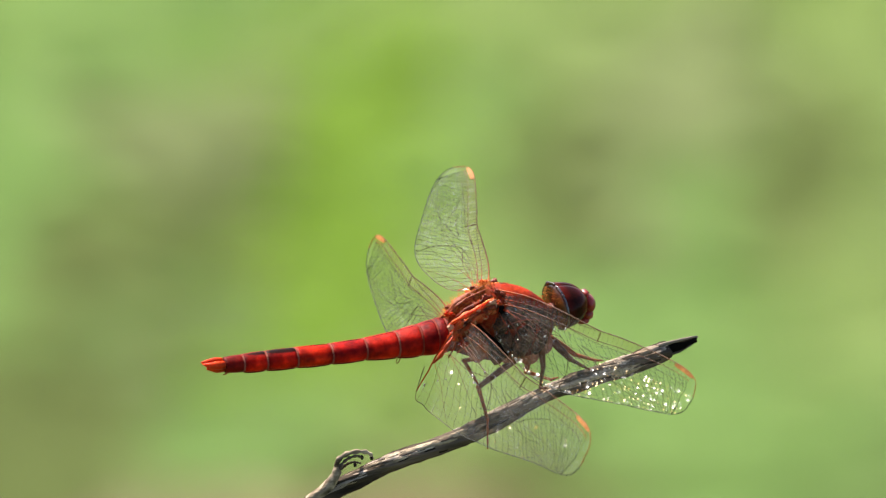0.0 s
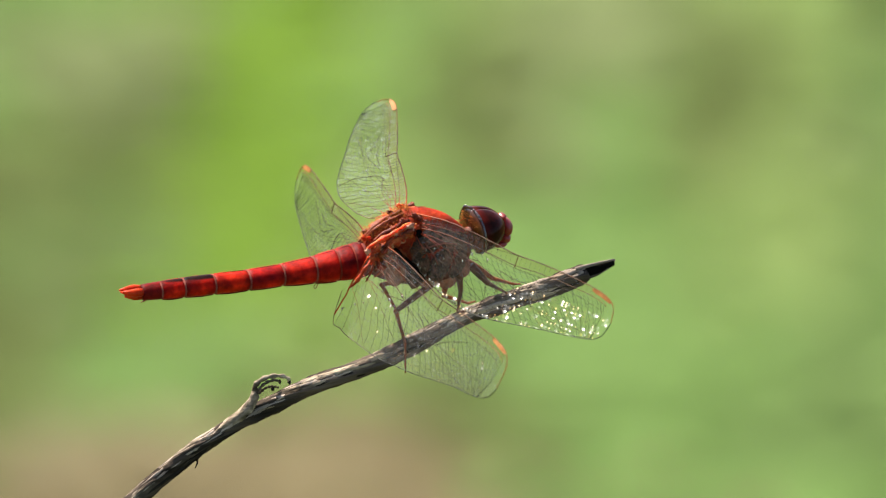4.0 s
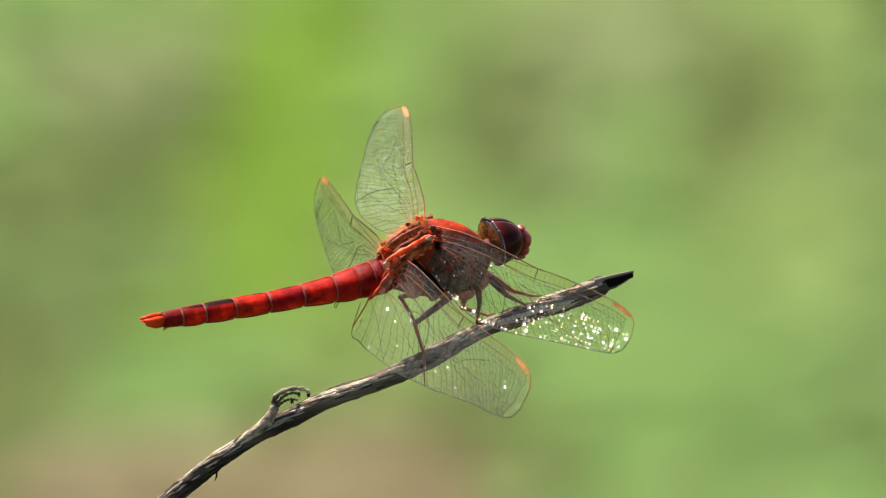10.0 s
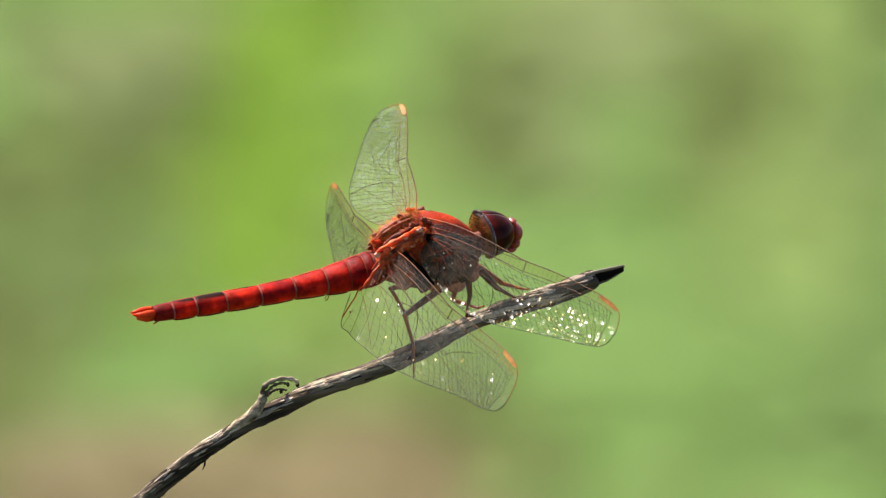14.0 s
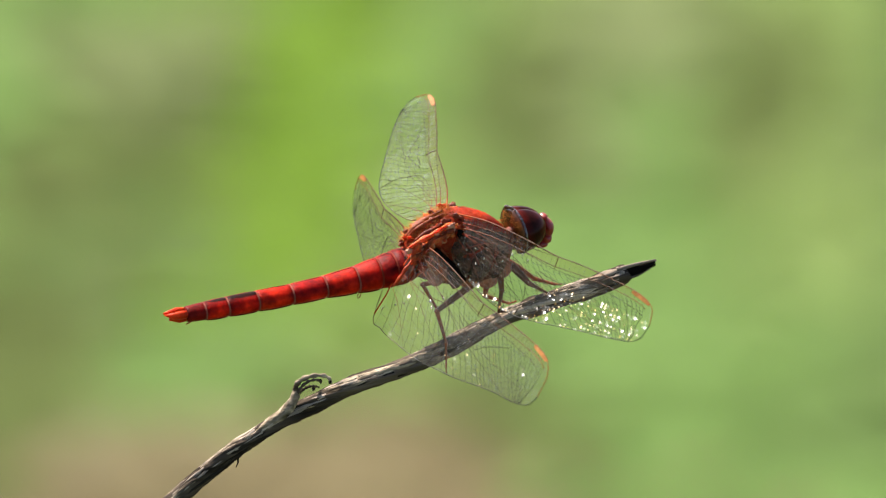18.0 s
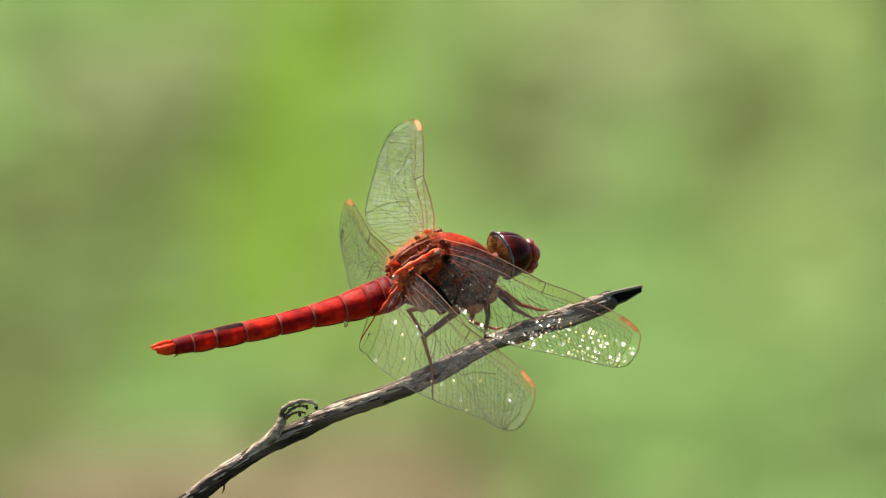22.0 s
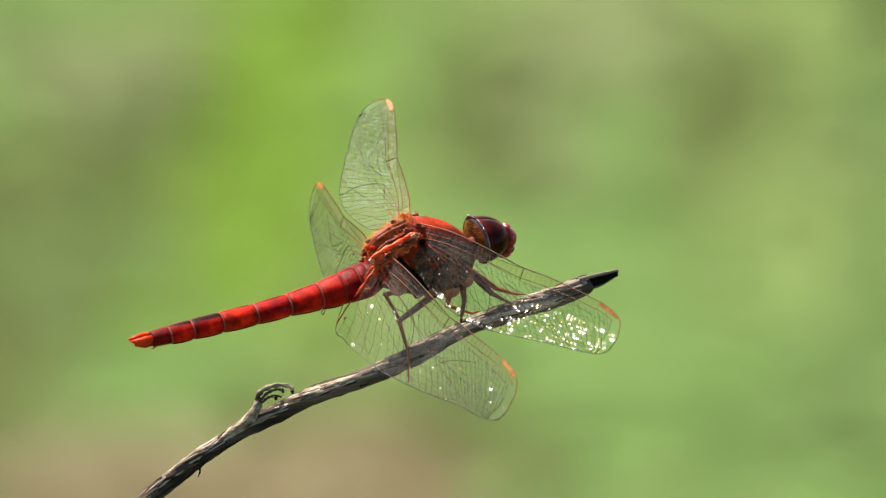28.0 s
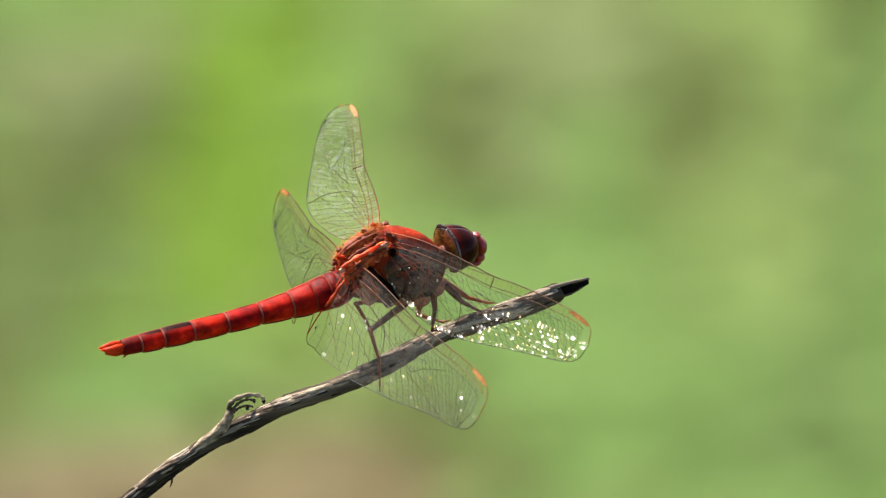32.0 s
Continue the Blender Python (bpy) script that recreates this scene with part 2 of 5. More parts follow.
    t.links.new(all_tilts.outputs[0], to_world.inputs[0])
    add = t.nodes.new("ShaderNodeVectorMath")
    t.links.new(to_world.outputs[0], add.inputs[0])
    t.links.new(geo.outputs["Normal"], add.inputs[1])
    nrm = t.nodes.new("ShaderNodeVectorMath")
    nrm.operation = "NORMALIZE"
    t.links.new(add.outputs[0], nrm.inputs[0])
    clear = t.nodes.new("ShaderNodeBsdfTransparent")
    back = node(t, "ShaderNodeMapRange", From_Min=0.0, From_Max=2.2 * MM)
    t.links.new(xyz.outputs["Y"], back.inputs[0])
    amber_front = ramp(t, back.outputs[0], [(0.0, (0.97, 0.86, 0.74)), (0.5, (0.97, 0.89, 0.80)), (0.8, (0.96, 0.96, 0.95))])
    t.links.new(amber_front, clear.inputs[0])
    glow = t.nodes.new("ShaderNodeBsdfTranslucent")
    glow.inputs[0].default_value = (0.66, 0.64, 0.60, 1)
    chalk = t.nodes.new("ShaderNodeBsdfDiffuse")
    chalk.inputs[0].default_value = (0.62, 0.60, 0.57, 1)
    milk = t.nodes.new("ShaderNodeMixShader")
    t.links.new(glow.outputs[0], milk.inputs[1])
    t.links.new(chalk.outputs[0], milk.inputs[2])
    body = t.nodes.new("ShaderNodeMixShader")
    cloud = node(t, "ShaderNodeMapRange", To_Min=0.2 * milky, To_Max=1.8 * milky)      # each cell is a little more or less cloudy
    t.links.new(hue.outputs["Y"], cloud.inputs[0])
    narrow = node(t, "ShaderNodeMapRange", From_Min=1.5 * MM, From_Max=1.8 * MM, To_Min=sky_sheen, To_Max=0.0)      # sky sheen near the root, put in as cloudier skin behind the front edge
    t.links.new(xyz.outputs["Y"], narrow.inputs[0])
    near_root = node(t, "ShaderNodeMapRange", From_Min=8.2 * MM, From_Max=12.0 * MM, To_Min=1.0, To_Max=0.0)
    t.links.new(xyz.outputs["X"], near_root.inputs[0])
    sheen_cloud = t.nodes.new("ShaderNodeMath")
    sheen_cloud.operation = "MULTIPLY_ADD"
    t.links.new(narrow.outputs[0], sheen_cloud.inputs[0])
    t.links.new(near_root.outputs[0], sheen_cloud.inputs[1])
    t.links.new(cloud.outputs[0], sheen_cloud.inputs[2])
    t.links.new(sheen_cloud.outputs[0], body.inputs[0])
    t.links.new(clear.outputs[0], body.inputs[1])
    t.links.new(milk.outputs[0], body.inputs[2])
    gloss = t.nodes.new("ShaderNodeBsdfGlossy")
    gloss.inputs["Roughness"].default_value = 0.165
    t.links.new(ramp(t, hue.outputs["X"], [(0.15, (1.0, 1.0, 1.0)), (0.35, (0.40, 0.32, 0.20)), (0.55, (0.13, 0.080, 0.028)), (0.85, (0.06, 0.028, 0.008))]), gloss.inputs[0])
    t.links.new(nrm.outputs[0], gloss.inputs["Normal"])
    fres = node(t, "ShaderNodeFresnel", IOR=1.15)
    both = t.nodes.new("ShaderNodeMixShader")
    t.links.new(fres.outputs[0], both.inputs[0])
    t.links.new(body.outputs[0], both.inputs[1])
    t.links.new(gloss.outputs[0], both.inputs[2])
    t.links.new(both.outputs[0], t.nodes["Material Output"].inputs[0])
    return m




def clear_lens(name):
    """Clear and glossy, like a drop."""
    m, t, p = shader(name)
    t.nodes.remove(p)
    clear, gloss, fres, mx = (t.nodes.new("ShaderNode" + k) for k in ("BsdfTransparent", "BsdfGlossy", "Fresnel", "MixShader"))
    clear.inputs[0].default_value = (0.97, 0.95, 0.90, 1)
    gloss.inputs["Roughness"].default_value = 0.24
    gloss.inputs[0].default_value = (1.0, 0.93, 0.82, 1)
    fres.inputs["IOR"].default_value = 1.7
    for source, target in ((fres.outputs[0], mx.inputs[0]), (clear.outputs[0], mx.inputs[1]), (gloss.outputs[0], mx.inputs[2]), (mx.outputs[0], t.nodes["Material Output"].inputs[0])):
        t.links.new(source, target)
    return m


bead_glass = clear_lens("bead_glass")
film_clear = wing_film("wing_film", 1000.0, (0.06, -0.42), 0.12, 0.044)
film_flat = wing_film("flat_wing_film", 800.0, (0.0, 0.0), 0.05, 0.052)
film_puckered = wing_film("puckered_wing_film", 1250.0, (-0.03, -0.62), 0.80, 0.020, 0.028, (9.0, 15.0), 1.0)
bark = surface("bark", (0.006, 0.0045, 0.0035), (0.125, 0.095, 0.072), 620, 0.95, 1.0, 5, stretch=(0.12, 1, 1), shine=0.0)
bark_pale = surface("bark_pale", (0.17, 0.132, 0.102), (0.47, 0.38, 0.305), 620, 0.95, 0.9, 5, stretch=(0.12, 1, 1), shine=0.0)
belly_dark = surface("belly_dark", (0.05, 0.003, 0.003), (0.10, 0.008, 0.006), 500, 0.7, 0.2, shine=0.02)
stripe_black = surface("stripe_black", (0.004, 0.003, 0.003), (0.010, 0.006, 0.005), 500, 0.9, 0.2, shine=0.0)
bark_mid = surface("bark_mid", (0.05, 0.037, 0.024), (0.52, 0.41, 0.29), 900, 0.95, 1.0, 5, stretch=(0.35, 1, 1), shine=0.0)
bark_dark = surface("bark_dark", (0.006, 0.005, 0.004), (0.030, 0.024, 0.019), 700, 0.95, 0.5, 5, stretch=(0.2, 1, 1), shine=0.0)
soil = surface("soil", (0.060, 0.070, 0.026), (0.115, 0.118, 0.050), 9, 0.95, 0.6, 12, shine=0.0,
               extra=lambda t, co, col: mix(t, col, ramp(t, patches(t, co, 1.7), [(0.35, (0.75, 1.0, 0.62)), (0.65, (1.12, 1.02, 1.0))]), 1.0, "MULTIPLY"))


def leaf(name, dark, light, through_light):
    m = surface(name, dark, light, 25, 0.8, 0.2, 8, shine=0.05)
    t = m.node_tree
    p = t.nodes["Principled BSDF"]
    out = t.nodes["Material Output"]
    tr = t.nodes.new("ShaderNodeBsdfTranslucent")
    tr.inputs[0].default_value = (*through_light, 1)
    mx = t.nodes.new("ShaderNodeMixShader")
    mx.inputs[0].default_value = 0.4
    t.links.new(p.outputs[0], mx.inputs[1])
    t.links.new(tr.outputs[0], mx.inputs[2])
    t.links.new(mx.outputs[0], out.inputs[0])
    return m


leaf_lime = leaf("leaf_lime", (0.138, 0.230, 0.026), (0.168, 0.282, 0.032), (0.183, 0.306, 0.022))
leaf_light = leaf("leaf_light", (0.185, 0.253, 0.077), (0.227, 0.309, 0.093), (0.247, 0.337, 0.067))
leaf_pale = leaf("leaf_pale", (0.172, 0.207, 0.084), (0.210, 0.253, 0.102), (0.229, 0.276, 0.075))
leaf_green = leaf("leaf_green", (0.148, 0.236, 0.065), (0.180, 0.289, 0.079), (0.197, 0.315, 0.058))
leaf_olive = leaf("leaf_olive", (0.108, 0.138, 0.040), (0.132, 0.169, 0.049), (0.144, 0.184, 0.037))
leaf_deep = leaf("leaf_deep", (0.110, 0.168, 0.049), (0.134, 0.206, 0.059), (0.146, 0.225, 0.043))
straw = leaf("straw", (0.214, 0.187, 0.105), (0.262, 0.229, 0.129), (0.286, 0.250, 0.095))
straw_rose = leaf("straw_rose", (0.194, 0.160, 0.082), (0.238, 0.194, 0.101), (0.261, 0.212, 0.076))


# ---- building helpers ----
def part(name, bm, material, parent, label="", m=None):
    me = bpy.data.meshes.new(name)
    bm.to_mesh(me)
    bm.free()
    me.materials.append(material)
    ob = new(name, me)
    ob.parent = parent
    if m is not None:
        ob.matrix_basis = m
    if label:
        tagged(ob, label)
    return ob


def smooth(bm):
    for f in bm.faces:
        f.smooth = True
    return bm


def curve_of(points):
    """A smooth function through points (p, value, value ...), by rising p."""
    a = np.array(points, float)
    x, y = a[:, 0], a[:, 1:]
    slope = np.gradient(y, x, axis=0)

    def at(p):
        i = int(np.clip(np.searchsorted(x, p) - 1, 0, len(x) - 2))
        h = x[i + 1] - x[i]
        s = min(max((p - x[i]) / h, 0.0), 1.0)
        v = ((1 + 2 * s) * (1 - s) ** 2 * y[i] + s * (1 - s) ** 2 * h * slope[i] + s * s * (3 - 2 * s) * y[i + 1] - s * s * (1 - s) * h * slope[i + 1])
        return v if len(v) > 1 else float(v[0])
    return at


def rings(bm, loops, close=True):
    """Skins a row of rings of points, and closes the ends."""
    vs = [[bm.verts.new(p) for p in loop] for loop in loops]
    for a, b in zip(vs, vs[1:]):
        for i in range(len(a)):
            j = (i + 1) % len(a)
            bm.faces.new((a[i], a[j], b[j], b[i]))
    if close:
        bm.faces.new(vs[0][::-1])
        bm.faces.new(vs[-1])
    return bm


def tube(bm, points, radius, sides=8, wobble=0.0):
    """A round tube along points; radius is a number or a function of 0..1."""
    pts = [Vector(p) for p in points]
    loops = []
    up = Vector((0.13, 0.31, 0.94))
    for i, p in enumerate(pts):
        d = (pts[min(i + 1, len(pts) - 1)] - pts[max(i - 1, 0)]).normalized()
        a = d.cross(up).normalized()
        b = a.cross(d)
        r = radius(i / (len(pts) - 1)) if callable(radius) else radius
        loop = []
        for k in range(sides):
            w = 2 * math.pi * k / sides
            q = r * (1 + wobble * noise.noise(p * 900 + Vector((math.cos(w), math.sin(w), 0)) * 2.0))
            loop.append(p + (a * math.cos(w) + b * math.sin(w)) * q)
        loops.append(loop)
    return rings(bm, loops)


def blob(center, size, u=14, v=9, rough=0.0):
    bm = bmesh.new()
    bmesh.ops.create_uvsphere(bm, u_segments=u, v_segments=v, radius=1.0)
    for x in bm.verts:
        k = 1 + rough * noise.noise(x.co * 1.7 + Vector(center) * 3.1)
        x.co = Vector((center[i] + x.co[i] * size[i] * k for i in range(3))) * MM
    return smooth(bm)


# ---- ground ----
def ground():
    bm = bmesh.new()
    n = 90
    edge = [math.copysign(abs(s) ** 5 * 900 + abs(s) * 3.0, s) for s in np.linspace(-1, 1, n)]
    grid = [[bm.verts.new((x, y + 1.5, 0.006 * noise.noise(Vector((x * 3, y * 3, 0))) - 0.002)) for y in edge] for x in edge]
    for i in range(n - 1):
        for j in range(n - 1):
            bm.faces.new((grid[i][j], grid[i + 1][j], grid[i + 1][j + 1], grid[i][j + 1]))
    return tagged(part("ground", smooth(bm), soil, None), "green-brown meadow soil with short turf", "ground", kind="structure")


ground()


def blade(verts, faces, x, y, z, h, w, heading, lean, droop, steps=4):
    """One bent blade of grass or narrow leaf, in two halves folded along the midrib."""
    c, s = math.cos(heading), math.sin(heading)
    at = len(verts)
    for k in range(steps + 1):
        f = k / steps
        out = lean * f + droop * f * f
        hh = h * (f - 0.35 * droop / max(h, 1e-6) * f * f * 0.5)
        ww = w * 0.5 * (1 - f ** 1.8) * (0.6 + 1.6 * f * (1 - f)) + 0.0002
        for side, fold in ((-1, 0.0), (0, -0.25), (1, 0.0)):
            verts.append((x + c * out - s * ww * side + c * fold * ww, y + s * out + c * ww * side + s * fold * ww, z + hh))
    for k in range(steps):
        for j in range(2):
            a = at + k * 3 + j
            faces.append((a, a + 1, a + 4, a + 3))


def mesh_of(name, verts, faces, material, parent=None):
    me = bpy.data.meshes.new(name)
    me.from_pydata(verts, [], faces)
    me.polygons.foreach_set("use_smooth", [True] * len(me.polygons))
    me.materials.append(material)
    ob = new(name, me)
    ob.parent = parent
    return ob


# ---- meadow behind: low weeds on the ground, two metres behind the twig ----
def on_ground(right, up, z=0.0):
    """The place at height z over the ground seen right and up of the view's middle, as fractions of the view's width."""
    k = 2 * math.tan(radians(2.149 / 2))
    way = AHEAD + Vector((1, 0, 0)) * (right * k) + Vector((0, math.sin(radians(TILT)), math.cos(radians(TILT)))) * (up * k)
    return EYE + way * ((EYE.z - z) / -way.z)


def flat_leaf(verts, faces, p, length, width, heading, tip, side):
    """A small lance-shaped leaf that lies nearly flat, folded a little along the midrib."""
    c, s = math.cos(heading), math.sin(heading)
    at = len(verts)
    for k in range(5):
        f = k / 4
        ww = width * (0.12 + 0.88 * math.sin(math.pi * min(1, f * 0.92 + 0.08)) ** 0.8) * 0.5
        for w in (-1, 0, 1):
            lx, ly, lz = (f - 0.5) * length, w * ww, (f - 0.5) * length * tip + w * ww * side + abs(w) * ww * 0.25 - 0.15 * length * (f - 0.5) ** 2
            verts.append((p.x + c * lx - s * ly, p.y + s * lx + c * ly, p.z + lz))
    for k in range(4):
        for j in range(2):
            a = at + k * 3 + j
            faces.append((a, a + 1, a + 4, a + 3))


def mat_weed(name, label, right, up, wide, tall, material, count, seed, category="weed"):
    """A low creeping weed: runners over the ground and a mat of small leaves."""
    rng = random.Random(seed)
    c = on_ground(right, up)
    root = new(name)
    root.location = (c.x, c.y, 0)
    tagged(root, label, category, group="low weeds behind the twig")
    verts, faces = [], []
    runners = bmesh.new()
    for i in range(int(count * 2.0)):
        z = rng.uniform(0.010, 0.020)
        p = on_ground(right + rng.gauss(0, 0.78) * wide, up + rng.gauss(0, 0.78) * tall, z) - Vector((c.x, c.y, 0))
        flat_leaf(verts, faces, p, rng.uniform(0.012, 0.024), rng.uniform(0.007, 0.012), rng.uniform(0, 6.283), rng.gauss(0.0, 0.10), rng.gauss(0, 0.10))
        if i % 12 == 0:
            tube(runners, [Vector((0, 0, 0.004)), Vector((p.x * 0.5, p.y * 0.5, 0.009)), p - Vector((0, 0, 0.002))], 0.0006, 4)
    tagged(part("runners", runners, material, root), kind="stuff")
    tagged(mesh_of("leaves", verts, faces, material, root), kind="stuff")
    return root


def low_weeds():
    lime, light, pale = "fresh yellow-green grass mat in full sun", "light green creeping weed in full sun", "pale dusty grey-green creeping weed"
    green, olive, deep = "fresh green creeping weed in full sun", "dull olive creeping weed on the ground", "deep green creeping weed on the ground"
    tan, rose = "dry straw-coloured grass litter on soil", "dry rosy-brown grass litter on soil"
    rows = [
        ("lime_weed", lime, -0.168, 0.211, 0.051, 0.083, leaf_lime, 130), ("lime_weed", lime, -0.188, 0.071, 0.057, 0.096, leaf_lime, 168),
        ("lime_weed", lime, -0.219, -0.076, 0.070, 0.070, leaf_lime, 151), ("lime_weed", lime, -0.143, 0.268, 0.070, 0.038, leaf_lime, 82),
        ("pale_weed", pale, -0.392, 0.198, 0.070, 0.045, leaf_pale, 96), ("green_weed", green, -0.417, 0.262, 0.083, 0.032, leaf_green, 81),
        ("pale_weed", pale, -0.353, 0.154, 0.057, 0.038, leaf_pale, 67), ("olive_weed", olive, -0.462, 0.033, 0.057, 0.045, leaf_olive, 120),
        ("olive_weed", olive, -0.353, 0.058, 0.057, 0.038, leaf_olive, 100), ("green_weed", green, -0.398, -0.025, 0.083, 0.045, leaf_deep, 113),
        ("pale_weed", pale, -0.398, -0.114, 0.070, 0.045, leaf_pale, 50), ("olive_weed", olive, -0.481, -0.178, 0.038, 0.057, leaf_olive, 67),
        ("green_weed", green, -0.290, -0.165, 0.077, 0.038, leaf_green, 120), ("straw_litter", tan, -0.385, -0.267, 0.07, 0.026, straw, 40),
        ("rose_litter", rose, -0.372, -0.280, 0.108, 0.038, straw_rose, 95), ("rose_litter", rose, -0.117, -0.293, 0.096, 0.032, straw_rose, 70),
        ("rose_litter", rose, -0.054, -0.261, 0.07, 0.029, straw_rose, 50), ("olive_weed", olive, -0.194, -0.203, 0.07, 0.029, leaf_olive, 40),
        ("olive_weed", olive, -0.015, -0.191, 0.064, 0.038, leaf_olive, 40), ("light_weed", light, -0.060, 0.256, 0.070, 0.038, leaf_light, 82),
        ("green_weed", green, -0.054, 0.166, 0.045, 0.070, leaf_green, 96), ("olive_weed", olive, 0.048, 0.128, 0.054, 0.061, leaf_olive, 130),
        ("pale_weed", pale, 0.176, 0.211, 0.070, 0.064, leaf_pale, 137), ("light_weed", light, 0.093, 0.243, 0.045, 0.038, leaf_light, 52),
        ("pale_weed", pale, 0.128, 0.071, 0.038, 0.057, leaf_pale, 67), ("green_weed", green, -0.003, -0.025, 0.070, 0.057, leaf_green, 123),
        ("green_weed", green, 0.074, -0.076, 0.070, 0.051, leaf_green, 110), ("olive_weed", olive, 0.323, 0.141, 0.061, 0.057, leaf_olive, 150),
        ("olive_weed", olive, 0.291, 0.071, 0.038, 0.038, leaf_olive, 46), ("light_weed", light, 0.335, 0.256, 0.070, 0.032, leaf_light, 68),
        ("deep_weed", deep, 0.485, 0.154, 0.026, 0.121, leaf_deep, 95), ("olive_weed", olive, 0.482, 0.243, 0.026, 0.038, leaf_olive, 46),
        ("light_weed", light, 0.428, 0.001, 0.041, 0.083, leaf_light, 105), ("pale_weed", pale, 0.444, 0.052, 0.032, 0.038, leaf_pale, 46),
        ("light_weed", light, 0.412, 0.160, 0.032, 0.038, leaf_light, 46), ("green_weed", green, 0.221, -0.050, 0.051, 0.096, leaf_green, 150),
        ("green_weed", green, 0.208, -0.203, 0.070, 0.077, leaf_green, 165), ("light_weed", light, 0.323, -0.038, 0.070, 0.064, leaf_light, 137),
        ("green_weed", green, 0.329, -0.165, 0.070, 0.064, leaf_green, 137), ("olive_weed", olive, 0.074, -0.248, 0.051, 0.032, leaf_olive, 50),
        ("deep_weed", deep, 0.444, -0.203, 0.070, 0.070, leaf_deep, 151), ("deep_weed", deep, 0.482, -0.076, 0.026, 0.070, leaf_deep, 55),
        ("green_weed", green, 0.112, -0.178, 0.057, 0.051, leaf_green, 90), ("green_weed", green, 0.202, 0.109, 0.038, 0.045, leaf_green, 52),
        ("light_weed", light, 0.074, 0.339, 0.357, 0.051, leaf_light, 190), ("green_weed", green, -0.341, 0.339, 0.166, 0.051, leaf_green, 190),
        ("green_weed", green, 0.571, 0.001, 0.070, 0.242, leaf_green, 190), ("green_weed", green, 0.329, -0.331, 0.191, 0.045, leaf_green, 190),
        ("rose_litter", rose, -0.232, -0.331, 0.268, 0.045, straw_rose, 190), ("green_weed", green, -0.570, 0.090, 0.064, 0.166, leaf_green, 190),
        ("olive_weed", olive, -0.570, -0.203, 0.064, 0.102, leaf_olive, 190),
        ("light_weed", light, -0.111, -0.127, 0.064, 0.045, leaf_light, 140),
        ("lime_weed", lime, -0.283, -0.018, 0.051, 0.070, leaf_lime, 80),
        ("light_weed", light, -0.079, -0.025, 0.051, 0.057, leaf_light, 80),
        ("lime_weed", lime, -0.245, 0.166, 0.045, 0.102, leaf_lime, 90),
        ("green_weed", green, -0.290, -0.203, 0.064, 0.038, leaf_green, 95),
        ("olive_weed", olive, -0.481, -0.101, 0.045, 0.045, leaf_olive, 70),
        ("olive_weed", olive, -0.443, -0.038, 0.064, 0.045, leaf_olive, 90),
    ]
    for i, row in enumerate(rows):
        mat_weed(*row, seed=40 + i)


low_weeds()


def ground_cover():
    """A thin layer of small mixed leaves over the soil, thinning out to all sides."""
    for material, label, seed in ((leaf_green, "scattered small green leaves over the soil", 90), (leaf_light, "scattered small light green leaves over the soil", 91)):
        rng = random.Random(seed)
        verts, faces = [], []
        for i in range(9000):
            p = Vector((rng.gauss(0, 0.65), 1.95 + rng.gauss(0, 0.85), rng.uniform(0.006, 0.010)))
            flat_leaf(verts, faces, p, rng.uniform(0.012, 0.026), rng.uniform(0.006, 0.012), rng.uniform(0, 6.283), rng.gauss(0, 0.06), rng.gauss(0, 0.06))
        tagged(mesh_of("ground_leaves", verts, faces, material), label, "leaves", kind="stuff")


ground_cover()


def grass(name, label, material, count, seed, inner, outer, height, width):
    """Meadow grass round the weeds, in patches."""
    rng = random.Random(seed)
    verts, faces = [], []
    while len(faces) < count * 6:
        r, w = math.sqrt(inner ** 2 + (outer ** 2 - inner ** 2) * rng.random() ** 2.2), rng.uniform(0, 6.283)
        x, y = r * math.cos(w), 1.95 + r * math.sin(w)
        if noise.noise(Vector((x * 1.3, y * 1.3, seed))) < rng.uniform(-0.7, 0.3):
            continue
        h = height * rng.uniform(0.5, 1.3) * min(1.0, 0.4 + 0.6 * (r - inner) / 0.4)
        blade(verts, faces, x, y, -0.003, h, width * rng.uniform(0.7, 1.3) * (1 + 0.2 * r), rng.uniform(0, 6.283), rng.uniform(0, 0.5) * h, rng.uniform(0, 0.5) * h, 3)
    return tagged(mesh_of(name, verts, faces, material), label, "grass", kind="stuff")


grass("grass", "short green meadow grass", leaf_green, 30000, 5, 0.35, 9.0, 0.085, 0.006)
grass("deep_grass", "short deep green meadow grass", leaf_deep, 20000, 9, 0.40, 9.0, 0.09, 0.006)
grass("pale_grass", "short pale sunlit meadow grass", leaf_pale, 14000, 6, 0.40, 9.0, 0.065, 0.005)
grass("dry_grass", "dry straw-coloured meadow grass", straw, 8000, 7, 0.40, 9.0, 0.06, 0.004)
grass("far_grass", "tall far meadow grass", leaf_deep, 24000, 8, 4.5, 26.0, 0.22, 0.007)

# ---- the dragonfly's place: x ahead, y to its left, z up, in millimetres from between the front wings ----
UPWARD = Vector((0, math.sin(radians(TILT)), math.cos(radians(TILT))))
ROOT = SUBJECT + (Vector((1, 0, 0)) * -2.64 + UPWARD * -0.44) * MM
STANCE = Matrix.Translation(ROOT) @ pose(0, 0, 0, 0, 0, 20) @ pose(0, 0, 0, 0, -4) @ pose(0, 0, 0, 4)


